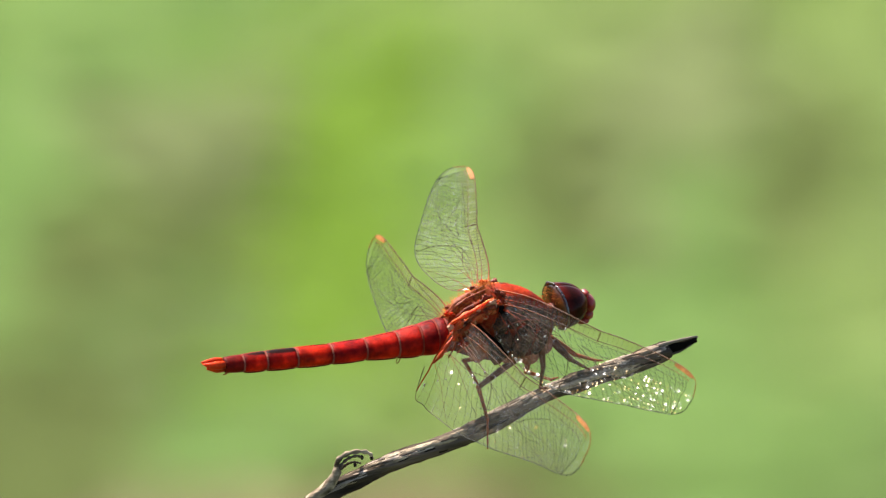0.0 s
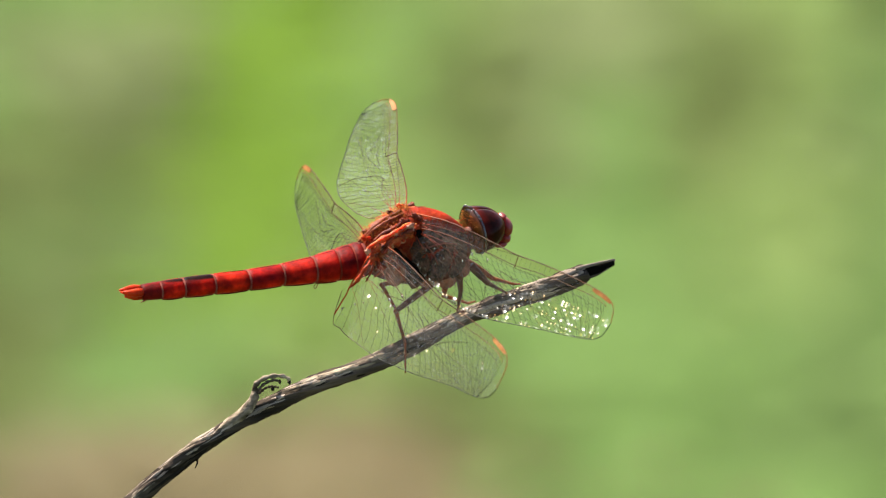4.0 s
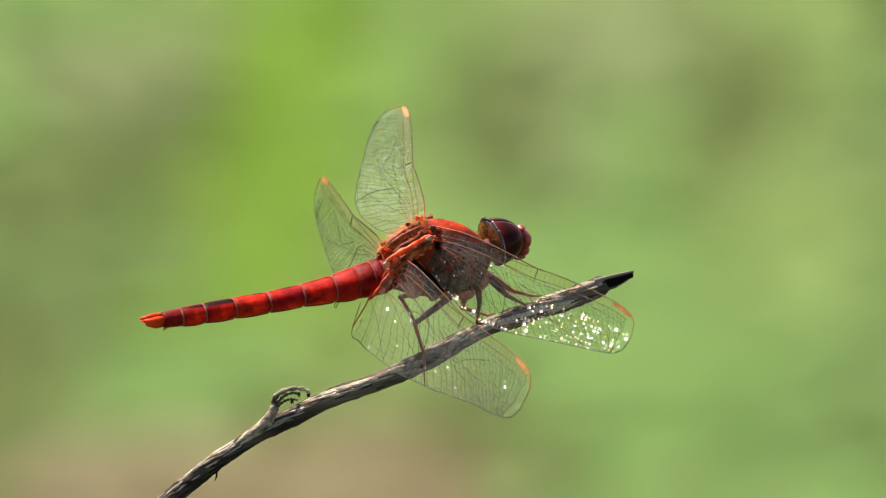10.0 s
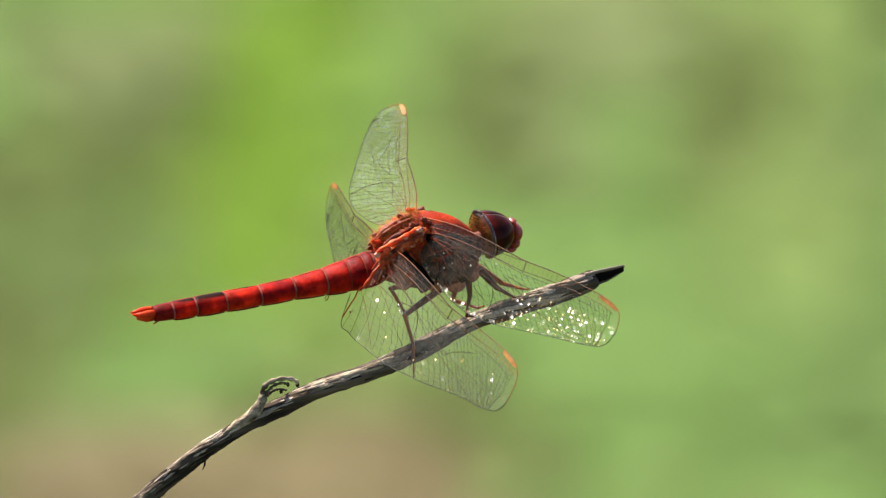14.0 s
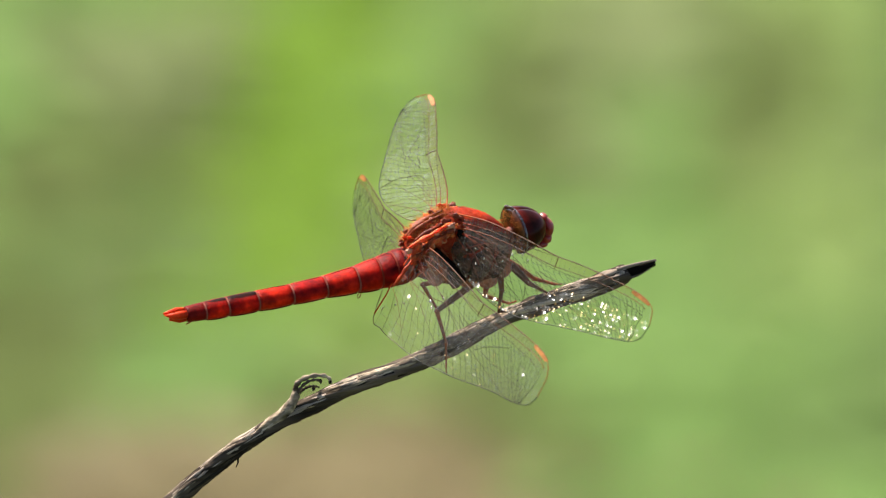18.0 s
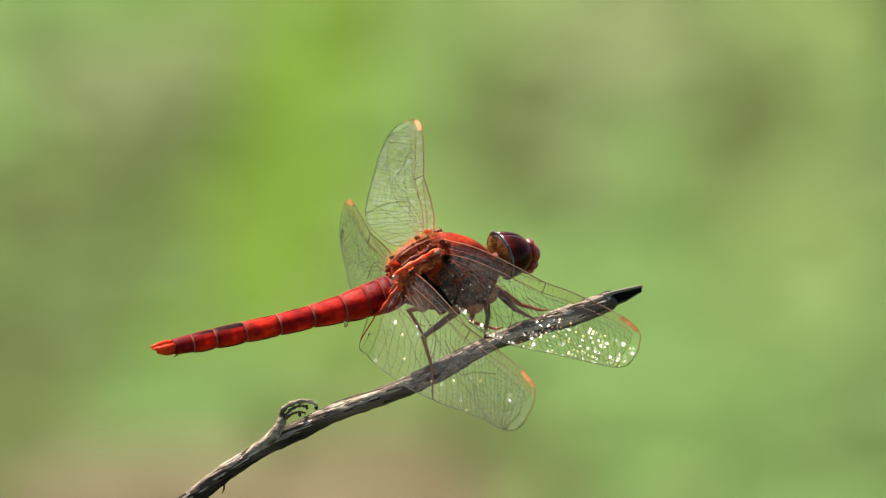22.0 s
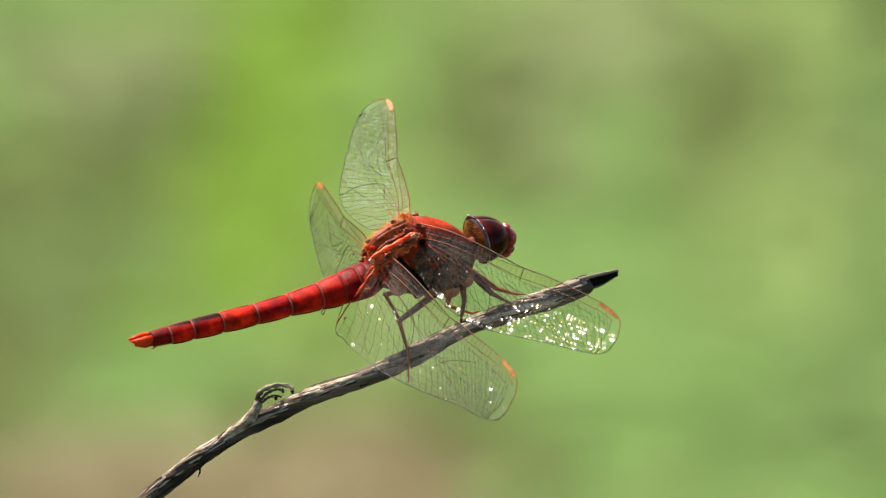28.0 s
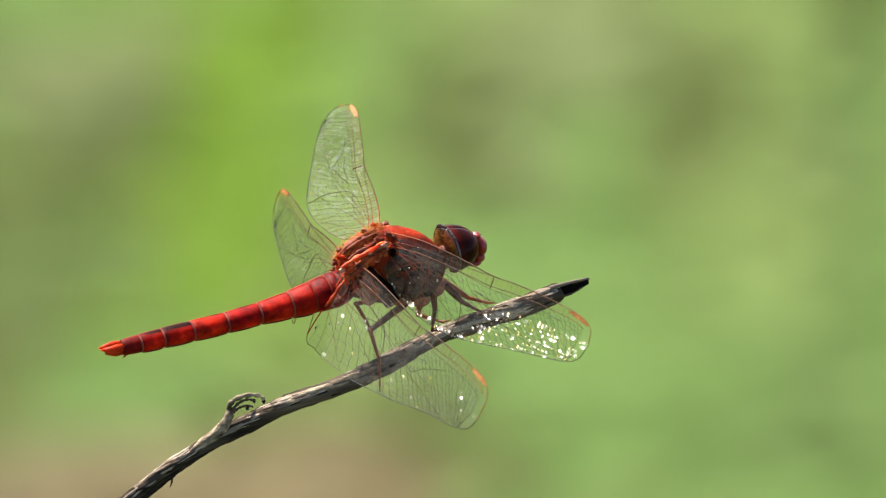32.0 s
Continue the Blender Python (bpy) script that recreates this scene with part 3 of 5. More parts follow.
# ---- twig ----
def twig():
    root = new("dry_twig")
    root.matrix_basis = STANCE
    tagged(root, "bare grey weathered dry twig with a split dark tip", "twig")
    path = curve_of([(0, 17.0, 0.05, -9.14), (1, 15.9, 0.0, -9.36), (2, 12.3, 0, -9.94), (3, 8.9, 0, -10.38), (4, 4.9, 0, -11.10), (5, 1.0, 0, -12.32), (6, -2.5, 0, -13.45),
                     (7, -5.9, 0, -14.26), (8, -10.4, 0, -14.95), (9, -13.6, 0, -15.75), (10, -17.3, 0, -16.90), (11, -20.7, 0, -18.28), (12, -23.0, 0, -19.38),
                     (13, -26.2, 0, -21.3), (14, -31.4, 0, -24.9), (15, -33.5, 0, -26.4), (16, -48, 0, -40), (17, -72, 2, -85), (18, -90, 5, -170), (19, -98, 8, -330), (20, -98, 10, -520), (21, -96, 10, -694)])
    girth = curve_of([(0, 0.711), (0.25, 0.762), (1, 0.785), (2, 0.804), (3, 0.748), (3.3, 0.804), (3.8, 0.612), (5, 0.743), (6, 0.762), (7, 0.704), (8, 0.704), (9, 0.743), (9.6, 0.743), (10.4, 0.628), (12, 0.666), (15, 0.837), (17, 1.5), (21, 2.6)])
    bm = bmesh.new()
    loops = []
    steps, sides = 480, 40
    for i in range(steps + 1):
        f = i / steps
        p = 15.2 * f / 0.8 if f < 0.8 else 15.2 + (f - 0.8) / 0.2 * 5.8
        c, d = Vector(path(p)), (Vector(path(p + 0.02)) - Vector(path(p - 0.02))).normalized()
        a = d.cross(Vector((0, 1, 0.02))).normalized()
        b = a.cross(d)
        run = (c - Vector((19.4, 0, -8.7))).length
        loop = []
        for k in range(sides):
            w = 2 * math.pi * k / sides
            tw = w + run * 0.17
            ridge = 0.34 * abs(math.sin(1.5 * tw + 0.5 * math.sin(run * 0.35))) - 0.16 + 0.13 * abs(math.sin(4 * tw + math.sin(run * 0.6))) + 0.07 * math.sin(13 * tw + 1.3 + math.sin(run * 0.5)) + 0.10 * noise.noise(Vector((run * 0.9, math.cos(w) * 1.5, math.sin(w) * 1.5)))
            lump = 0.06 * noise.noise(Vector((run * 0.5, 3, 7)))
            r = girth(p) * (1 + ridge + lump)
            loop.append((c + (a * math.cos(w) + b * math.sin(w)) * r) * MM)
        loops.append(loop)
    part("stem", smooth(rings(bm, loops)), bark, root)
    # split end with pale torn edges; the hollow's shade is a solid dark colour
    bm = bmesh.new()
    tube(bm, [(x * MM, y * MM, z * MM) for x, y, z in [(16.67, -0.12, -9.04), (17.47, -0.14, -8.98), (18.27, -0.1, -8.86), (19.17, 0.0, -8.72), (19.77, 0.1, -8.64)]], lambda f: (0.60 - 0.34 * f ** 1.3) * MM, 12, 0.7)
    part("broken_tip", smooth(bm), bark_dark, root, "solid black end coloured as the shaded hollow of the broken tip")
    for pts, r, m in (([(15.90, -0.25, -8.42), (17.0, -0.28, -8.30), (18.4, -0.22, -8.24), (19.85, -0.05, -8.28)], 0.22, bark_pale), ([(16.07, -0.55, -9.31), (17.07, -0.60, -9.36), (17.87, -0.55, -9.26), (19.2, -0.35, -8.92)], 0.20, bark),
                      ([(16.67, -0.62, -8.76), (16.97, -0.75, -9.01), (17.07, -0.68, -9.36)], 0.13, bark_pale), ([(18.27, -0.42, -8.92), (18.77, -0.36, -8.88), (19.17, -0.26, -8.78)], 0.10, bark_pale), ([(19.27, 0.0, -8.66), (19.72, 0.05, -8.56), (20.02, 0.1, -8.46)], 0.13, bark_mid)):
        bm = bmesh.new()
        tube(bm, [Vector(p) * MM for p in pts], lambda f, r=r: r * (1 - 0.6 * f) * MM, 7, 0.5)
        part("splinter", smooth(bm), m, root, "dark splinter of the broken tip" if m is bark else "pale splinter of the broken tip")
    # flaking strips: sunlight and shade put into their colour, pale above, dark below
    rng = random.Random(3)
    for i in range(340):
        p0 = rng.uniform(0.5, 14.4) if i < 220 else rng.uniform(9.0, 14.6) if i < 290 else rng.uniform(0.1, 3.8)
        n = rng.uniform(0.8, 2.6)
        bare = i % 5 < 4 or i >= 290
        side = rng.uniform(-0.1, 1.9) if i >= 290 else rng.uniform(0.6, 2.3) if bare else rng.uniform(-1.3, 0.4)
        drift = rng.uniform(0.2, 1.1)          # the strips wind round the stem
        pts = []
        for j in range(15):
            p = min(15.0, p0 + n * j / 14)
            c, r = Vector(path(p)), girth(p)
            lift = 0.90 + (0.10 if j in (0, 14) else 0.0) + 0.03 * noise.noise(Vector((p * 3, i, 0)))
            w = side + 0.12 * math.sin(p * 2.0) + drift * (j / 14 - 0.5)
            d = (Vector(path(p + 0.02)) - Vector(path(p - 0.02))).normalized()
            over = (Vector((0, 0, 1)) - d * d.z).normalized()
            pts.append((c + (Vector((0, -1, 0)) * math.cos(w) + over * math.sin(w)) * r * lift) * MM)
        bm = bmesh.new()
        tube(bm, pts, lambda f, g=rng.uniform(0.10, 0.27): (0.03 + g * math.sin(math.pi * f) ** 0.6) * MM, 6, 0.5)
        part("bark_strip", smooth(bm), rng.choice([bark_pale, bark_mid, bark if i < 290 else bark_pale]) if bare else rng.choice([bark_dark, bark_dark, bark]), root, "pale strip of bare wood, sunlight partly put into its colour" if bare else "dark bark strip with underside shade put into its colour")
    # the bare pale wood behind the tip lies in broad flat strips
    for i in range(34):
        p0, n, side = rng.uniform(-0.05, 2.6), rng.uniform(0.5, 1.5), rng.uniform(0.25, 1.35)
        pts = []
        for j in range(11):
            p = p0 + n * j / 10
            c, r = Vector(path(max(0.0, p))), girth(max(0.0, p))
            d = (Vector(path(p + 0.02)) - Vector(path(p - 0.02))).normalized()
            over = (Vector((0, 0, 1)) - d * d.z).normalized()
            w = side + 0.3 * (j / 10 - 0.5)
            pts.append((c + (Vector((0, -1, 0)) * math.cos(w) + over * math.sin(w)) * r * 1.0) * MM)
        bm = bmesh.new()
        tube(bm, pts, lambda f, g=rng.uniform(0.14, 0.24): (0.03 + g * math.sin(math.pi * f) ** 0.6) * MM, 6, 0.5)
        part("bark_strip", smooth(bm), rng.choice([bark_pale, bark_pale, bark_mid]), root, "pale strip of bare wood, sunlight partly put into its colour")
    # little thorn below
    bm = bmesh.new()
    tube(bm, [(x * MM, y * MM, z * MM) for x, y, z in [(-22.3, 0, -19.6), (-22.35, -0.05, -20.5), (-22.6, -0.1, -20.95)]], lambda f: (0.16 - 0.13 * f) * MM, 6)
    part("thorn", smooth(bm), bark_dark, root)
    # withered side shoot that curls over
    bm = bmesh.new()
    tube(bm, [(x * MM, y * MM, z * MM) for x, y, z in [(-20.4, -0.3, -17.75), (-19.0, -0.3, -17.1), (-17.9, -0.3, -16.4), (-17.2, -0.35, -15.75), (-16.75, -0.35, -15.2), (-16.45, -0.3, -14.7), (-16.3, -0.25, -14.1)]], lambda f: (0.30 + 0.45 * math.sin(min(1.0, 2.2 * f) * 1.571) - 0.46 * f + 0.06 * math.sin(f * 17)) * MM, 14, 0.7)
    shoot = part("side_shoot", smooth(bm), bark_mid, root, "pale withered side shoot that curls over")
    for pts, r in (([(-16.35, -0.2, -14.3), (-16.2, -0.2, -13.6), (-15.5, -0.2, -13.15), (-14.5, -0.2, -13.05), (-13.5, -0.2, -13.3), (-12.95, -0.2, -13.75), (-12.85, -0.15, -14.1)], 0.27),
                   ([(-16.2, -0.45, -14.4), (-15.9, -0.5, -13.85), (-15.2, -0.5, -13.45), (-14.4, -0.5, -13.4), (-13.9, -0.45, -13.75)], 0.16),
                   ([(-15.9, 0.1, -14.7), (-15.2, 0.15, -14.35), (-14.5, 0.15, -14.3), (-13.9, 0.15, -14.55)], 0.15)):
        fn = curve_of([(i, *q) for i, q in enumerate(pts)])
        bm = bmesh.new()
        tube(bm, [Vector(fn(s)) * MM for s in np.linspace(0, len(pts) - 1, 26)], lambda f, r=r: r * (1 - 0.4 * f + 0.25 * math.sin(f * 40)) * MM, 7, 0.4)
        part("tendril", smooth(bm), bark_mid if r > 0.18 else bark, shoot)
    for x, z in ((-13.9, -13.7), (-12.95, -14.0), (-14.6, -14.35)):
        part("dry_bud", blob((x, -0.3, z), (0.15, 0.13, 0.22), 10, 7, 0.8), bark_dark, shoot)
    return root


twig()


# ---- dragonfly ----
fly = new("dragonfly")
fly.matrix_basis = STANCE
tagged(fly, "scarlet red dragonfly with clear veined wings, perched on a dry twig", "dragonfly")

# thorax: x, top, bottom, half width
THORAX = curve_of([(-4.7, -1.6, -4.4, 1.1), (-4.0, -0.75, -4.9, 1.8), (-2.8, -0.1, -5.5, 2.3), (-1.4, 0.55, -6.1, 2.5), (0.0, 0.92, -6.5, 2.55), (1.4, 0.70, -6.8, 2.5), (2.8, 0.15, -6.9, 2.3),
                   (4.0, -0.75, -6.5, 1.9), (4.9, -1.75, -5.7, 1.35), (5.5, -2.7, -4.6, 0.8)])


GAP = [(-2.62, 2.45, -1.5), (-2.15, 2.60, -2.2), (-1.69, 2.70, -2.86), (-0.84, 2.75, -3.97), (-0.42, 2.72, -4.6), (0.05, 2.6, -5.2)]


def thorax():
    bm = bmesh.new()
    loops = []
    for x in np.linspace(-4.7, 5.5, 40):
        top, bottom, half = THORAX(x)
        loop = []
        for k in range(36):
            w = 2 * math.pi * k / 36
            c, s = math.cos(w), math.sin(w)
            y = half * math.copysign(abs(c) ** 0.8, c)
            z = (top + bottom) / 2 + (top - bottom) / 2 * math.copysign(abs(s) ** 0.85, s)
            keel = 0.12 * math.exp(-(y / 0.3) ** 2) if s > 0 and x > 0.5 else 0.0
            seam = -0.16 * sum(math.exp(-((x - 0.55 * (z + 3) - sx) / 0.16) ** 2) for sx in (-2.2, 0.4, 2.6)) if abs(y) > half * 0.5 else 0.0
            q = 1 + seam / half + 0.02 * noise.noise(Vector((x, y, z)) * 1.3)
            loop.append((x * MM, y * q * MM, (z + keel) * MM))
        loops.append(loop)
    body = part("thorax", smooth(rings(bm, loops)), thorax_red, fly, "orange-red hairy thorax with dark side plates and shade in its lower colour")
    rng = random.Random(12)
    # side plates between the seams
    for side in (-1, 1):
        for x0, z0, sx, sz in ((-2.3, -3.8, 0.9, 1.3), (-0.2, -3.6, 0.95, 1.9), (1.9, -3.6, 0.95, 1.8), (3.7, -4.2, 0.7, 1.4), (0.4, -5.5, 0.9, 0.6), (2.6, -6.1, 0.9, 0.7), (4.4, -5.6, 0.7, 0.7), (0.9, -1.5, 1.1, 0.9), (2.4, -1.7, 1.1, 0.85), (3.8, -2.4, 0.9, 0.8), (-0.2, -2.0, 0.7, 0.7)):
            half = THORAX(x0)[2]
            dep = math.sqrt(max(0.05, 1 - ((z0 - (THORAX(x0)[0] + THORAX(x0)[1]) / 2) / ((THORAX(x0)[0] - THORAX(x0)[1]) / 2)) ** 2))
            b = blob((0, 0, 0), (sx * 1.3, 0.30, sz * 1.22), 20, 14, 0.14)
            part("side_plate", b, plate_rose if x0 < -2 or z0 < -5.4 else plate_dark, body, m=pose(x0 * MM, side * (half * dep ** 0.8 - 0.12) * MM, z0 * MM, side * 8, 24, 0))
    # hinge plates along the back, where the wings join
    for i in range(100):
        x = rng.uniform(-4.7, 0.8)
        y = rng.choice((-1, 1)) * rng.uniform(0.0, 2.1)
        top, bottom, half = THORAX(x)
        z = top - (1 - math.sqrt(max(0.02, 1 - min(0.98, abs(y) / half) ** 2.4))) * 2.2 - 0.24
        s = rng.uniform(0.18, 0.42)
        b = blob((rng.uniform(-1, 1), 0, 0), (s * 1.3, s * 0.7, s * 0.7), 14, 10, 0.9)
        part("hinge_plate", b, rng.choice([plate_brown, plate_brown, plate_brown, plate_orange, thorax_red]), body, m=pose(x * MM, y * MM, z * MM, 0, rng.uniform(-20, 30), rng.choice((-1, 1)) * rng.uniform(0, 45)))
    for side in (-1, 1):
        for pts in ([(-4.98, 0.83, -1.76), (-3.46, 1.13, -0.60), (-1.75, 1.13, 0.10), (0.14, 0.93, 0.51)], [(-3.4, 2.25, -2.0), (-2.57, 2.35, -1.1), (-1.43, 2.4, -0.35), (-0.09, 2.3, 0.05)],
                    [(-4.5, 0.2, -0.85), (-3.55, 0.25, -0.10), (-2.3, 0.35, 0.42), (-0.8, 0.35, 0.85)], [(-2.73, 2.3, -2.1), (-3.53, 2.2, -3.3), (-4.4, 1.5, -4.4)], [(-2.61, 2.4, -2.2), (-2.31, 2.5, -3.6), (-1.7, 2.3, -5.1)], [(-2.11, 2.45, -1.6), (-1.42, 2.6, -3.0), (-0.86, 2.5, -4.7)]):
            fn = curve_of([(i, q[0], side * q[1], q[2]) for i, q in enumerate(pts)])
            bm = bmesh.new()
            tube(bm, [Vector(fn(s)) * MM for s in np.linspace(0, len(pts) - 1, 14)], lambda f, g=0.17 if len(pts) == 4 else 0.11: g * (0.7 + 0.5 * math.sin(math.pi * f)) * MM, 10, 0.8)
            part("wing_root_ridge", smooth(bm), plate_brown if len(pts) == 4 else plate_orange, body, "brown ridge between the wing roots" if len(pts) == 4 else "bright orange ridge under the wing roots")
        for pts in ([(-2.2, 2.30, -2.6), (-1.2, 2.62, -3.6), (-0.6, 2.62, -5.2)], [(0.3, 2.66, -1.4), (1.2, 2.68, -3.0), (1.7, 2.5, -5.0)], [(0.2, 2.6, -2.0), (2.2, 2.55, -1.9), (3.6, 2.2, -2.4)], [(2.6, 2.45, -2.6), (3.2, 2.3, -4.0), (3.6, 2.0, -5.2)]):
            fn = curve_of([(i, q[0], side * q[1], q[2]) for i, q in enumerate(pts)])
            bm = bmesh.new()
            tube(bm, [Vector(fn(s)) * MM for s in np.linspace(0, 2, 14)], 0.07 * MM, 6, 0.3)
            part("side_seam", smooth(bm), ring_tan, body, "thin pale seam of the side")
        # added black strip in place of the dark gap between fore and hind wing
        bm = bmesh.new()
        tube(bm, [Vector((x, side * y, z)) * MM for x, y, z in GAP], lambda f: (0.20 + 0.22 * math.sin(math.pi * f ** 1.3)) * MM, 8, 0.2)
        part("wing_gap_strip", smooth(bm), stripe_black, body, "black strip added as the dark gap between the wings")
        if side > 0:
            continue
        # ridges outside the wing roots of the near side, and cords that run down from the hind root
        for pts, g, m, what in (([(-5.30, 2.20, -1.05), (-4.23, 2.50, -0.40), (-3.03, 2.60, 0.05), (-1.89, 2.55, 0.46), (-0.75, 2.15, 0.72)], 0.25, plate_orange, "orange ridge beside the wing roots"),
                                ([(-4.80, 2.40, -1.55), (-3.80, 2.75, -0.85), (-2.75, 2.80, -0.22), (-1.60, 2.60, 0.15)], 0.12, plate_brown, "brown ridge beside the wing roots"),
                                ([(-4.86, 2.40, -2.35), (-4.22, 2.75, -1.76), (-3.57, 2.85, -1.18), (-2.65, 2.85, -0.52), (-1.70, 2.70, -0.22), (-0.60, 2.40, -0.27)], 0.21, plate_orange, "orange ridge beside the wing roots"),
                                ([(-4.95, 2.7, -1.93), (-5.71, 2.8, -2.71), (-6.56, 2.6, -3.90), (-7.10, 2.2, -4.65)], 0.15, cord_red, "red cord below the hind wing root"),
                                ([(-4.80, 2.8, -2.10), (-5.20, 2.9, -3.10), (-5.70, 2.6, -4.20)], 0.09, cord_red, "red cord below the hind wing root"),
                                ([(-4.44, 2.9, -1.91), (-4.26, 3.0, -2.88), (-3.98, 2.8, -3.95)], 0.12, cord_red, "red cord below the hind wing root"),
                                ([(-4.12, 2.9, -1.58), (-3.52, 3.0, -2.99), (-2.81, 2.9, -4.40)], 0.08, knob_pale, "pale cord below the hind wing root")):
            fn = curve_of([(i, q[0], -q[1], q[2]) for i, q in enumerate(pts)])
            bm = bmesh.new()
            tube(bm, [Vector(fn(v)) * MM for v in np.linspace(0, len(pts) - 1, 30)], lambda f, g=g: g * (0.40 + 0.60 * math.sin(math.pi * f) + 0.16 * math.sin(f * 23)) * MM, 12, 0.9)
            part("root_ridge", smooth(bm), m, body, what)
        for i in range(70):                  # small broken plates between the ridges
            v = rng.uniform(0, 1)
            x, z = -4.9 + 4.6 * v, -1.9 + 2.3 * v ** 0.7 + rng.uniform(-0.7, 0.55)
            r = rng.uniform(0.10, 0.24)
            part("root_plate", blob((0, 0, 0), (r * rng.uniform(1.0, 2.2), r * 0.8, r), 12, 8, 0.8), rng.choice([plate_brown, plate_orange, plate_orange, cord_red, knob_pale]), body,
                 m=pose(x * MM, -rng.uniform(2.35, 2.75) * MM, z * MM, 0, rng.uniform(-50, 0), 0))
        for x, y, z, r in ((-5.20, 2.30, -1.25, 0.28), (-2.55, 2.80, 0.12, 0.16), (-2.95, 2.9, -0.75, 0.14), (-1.25, 2.55, 0.55, 0.15), (-3.9, 2.9, -1.75, 0.15)):
            part("hinge_knob", blob((x, -y, z), (r * 1.2, r * 0.8, r), 14, 10, 0.6), knob_pale, body, "pale knob beside the wing root")
        part("root_spot", blob((-0.15, -2.55, -0.40), (0.34, 0.18, 0.42), 14, 10, 0.3), stripe_black, body, "black spot below the fore wing root")
    # soft hair on the back and round the wing roots
    verts, faces = [], []
    for i in range(2400):
        x = rng.uniform(-4.6, 5.2) if i % 3 == 0 else rng.uniform(-4.7, 0.3)
        top, bottom, half = THORAX(x)
        w = rng.uniform(0.1, math.pi - 0.1)
        y, z = half * math.cos(w), (top + bottom) / 2 + (top - bottom) / 2 * math.sin(w)
        n = Vector((rng.uniform(-0.7, 0.5), math.cos(w), math.sin(w))).normalized()
        p, ln = Vector((x, y, z)), rng.uniform(0.25, 0.8) * (1.35 if x < 0 else 0.4)
        a = n.cross(Vector((1, 0.2, 0.1))).normalized() * 0.018
        b = n.cross(a).normalized() * 0.018
        at = len(verts)
        for q in (p + a, p - a * 0.5 + b, p - a * 0.5 - b, p + n * ln + Vector((-0.15, 0, -0.05)) * ln):
            verts.append(q * MM)
        faces += [(at, at + 1, at + 3), (at + 1, at + 2, at + 3), (at + 2, at, at + 3)]
    tagged(mesh_of("hair", verts, faces, hair_straw, body), "short straw-coloured hair", kind="stuff")
    verts, faces = [], []
    for i in range(1500):                    # pale down on the sides
        x, w = rng.uniform(-3.6, 4.6), rng.choice((rng.uniform(-1.1, 0.35), math.pi - rng.uniform(-1.1, 0.35)))
        top, bottom, half = THORAX(x)
        n = Vector((rng.gauss(-0.2, 0.4), math.cos(w), math.sin(w) + rng.gauss(0.1, 0.3))).normalized()
        p = Vector((x, (half + 0.1) * math.cos(w), (top + bottom) / 2 + (top - bottom) / 2 * math.sin(w)))
        a = n.orthogonal().normalized() * 0.013
        b = n.cross(a)
        at = len(verts)
        for q in (p + a, p - a * 0.5 + b, p - a * 0.5 - b, p + n * rng.uniform(0.25, 0.7)):
            verts.append(q * MM)
        faces += [(at, at + 1, at + 3), (at + 1, at + 2, at + 3), (at + 2, at, at + 3)]
    tagged(mesh_of("down", verts, faces, hair_pale, body), "sparse pale down on the sides", kind="stuff")


thorax()


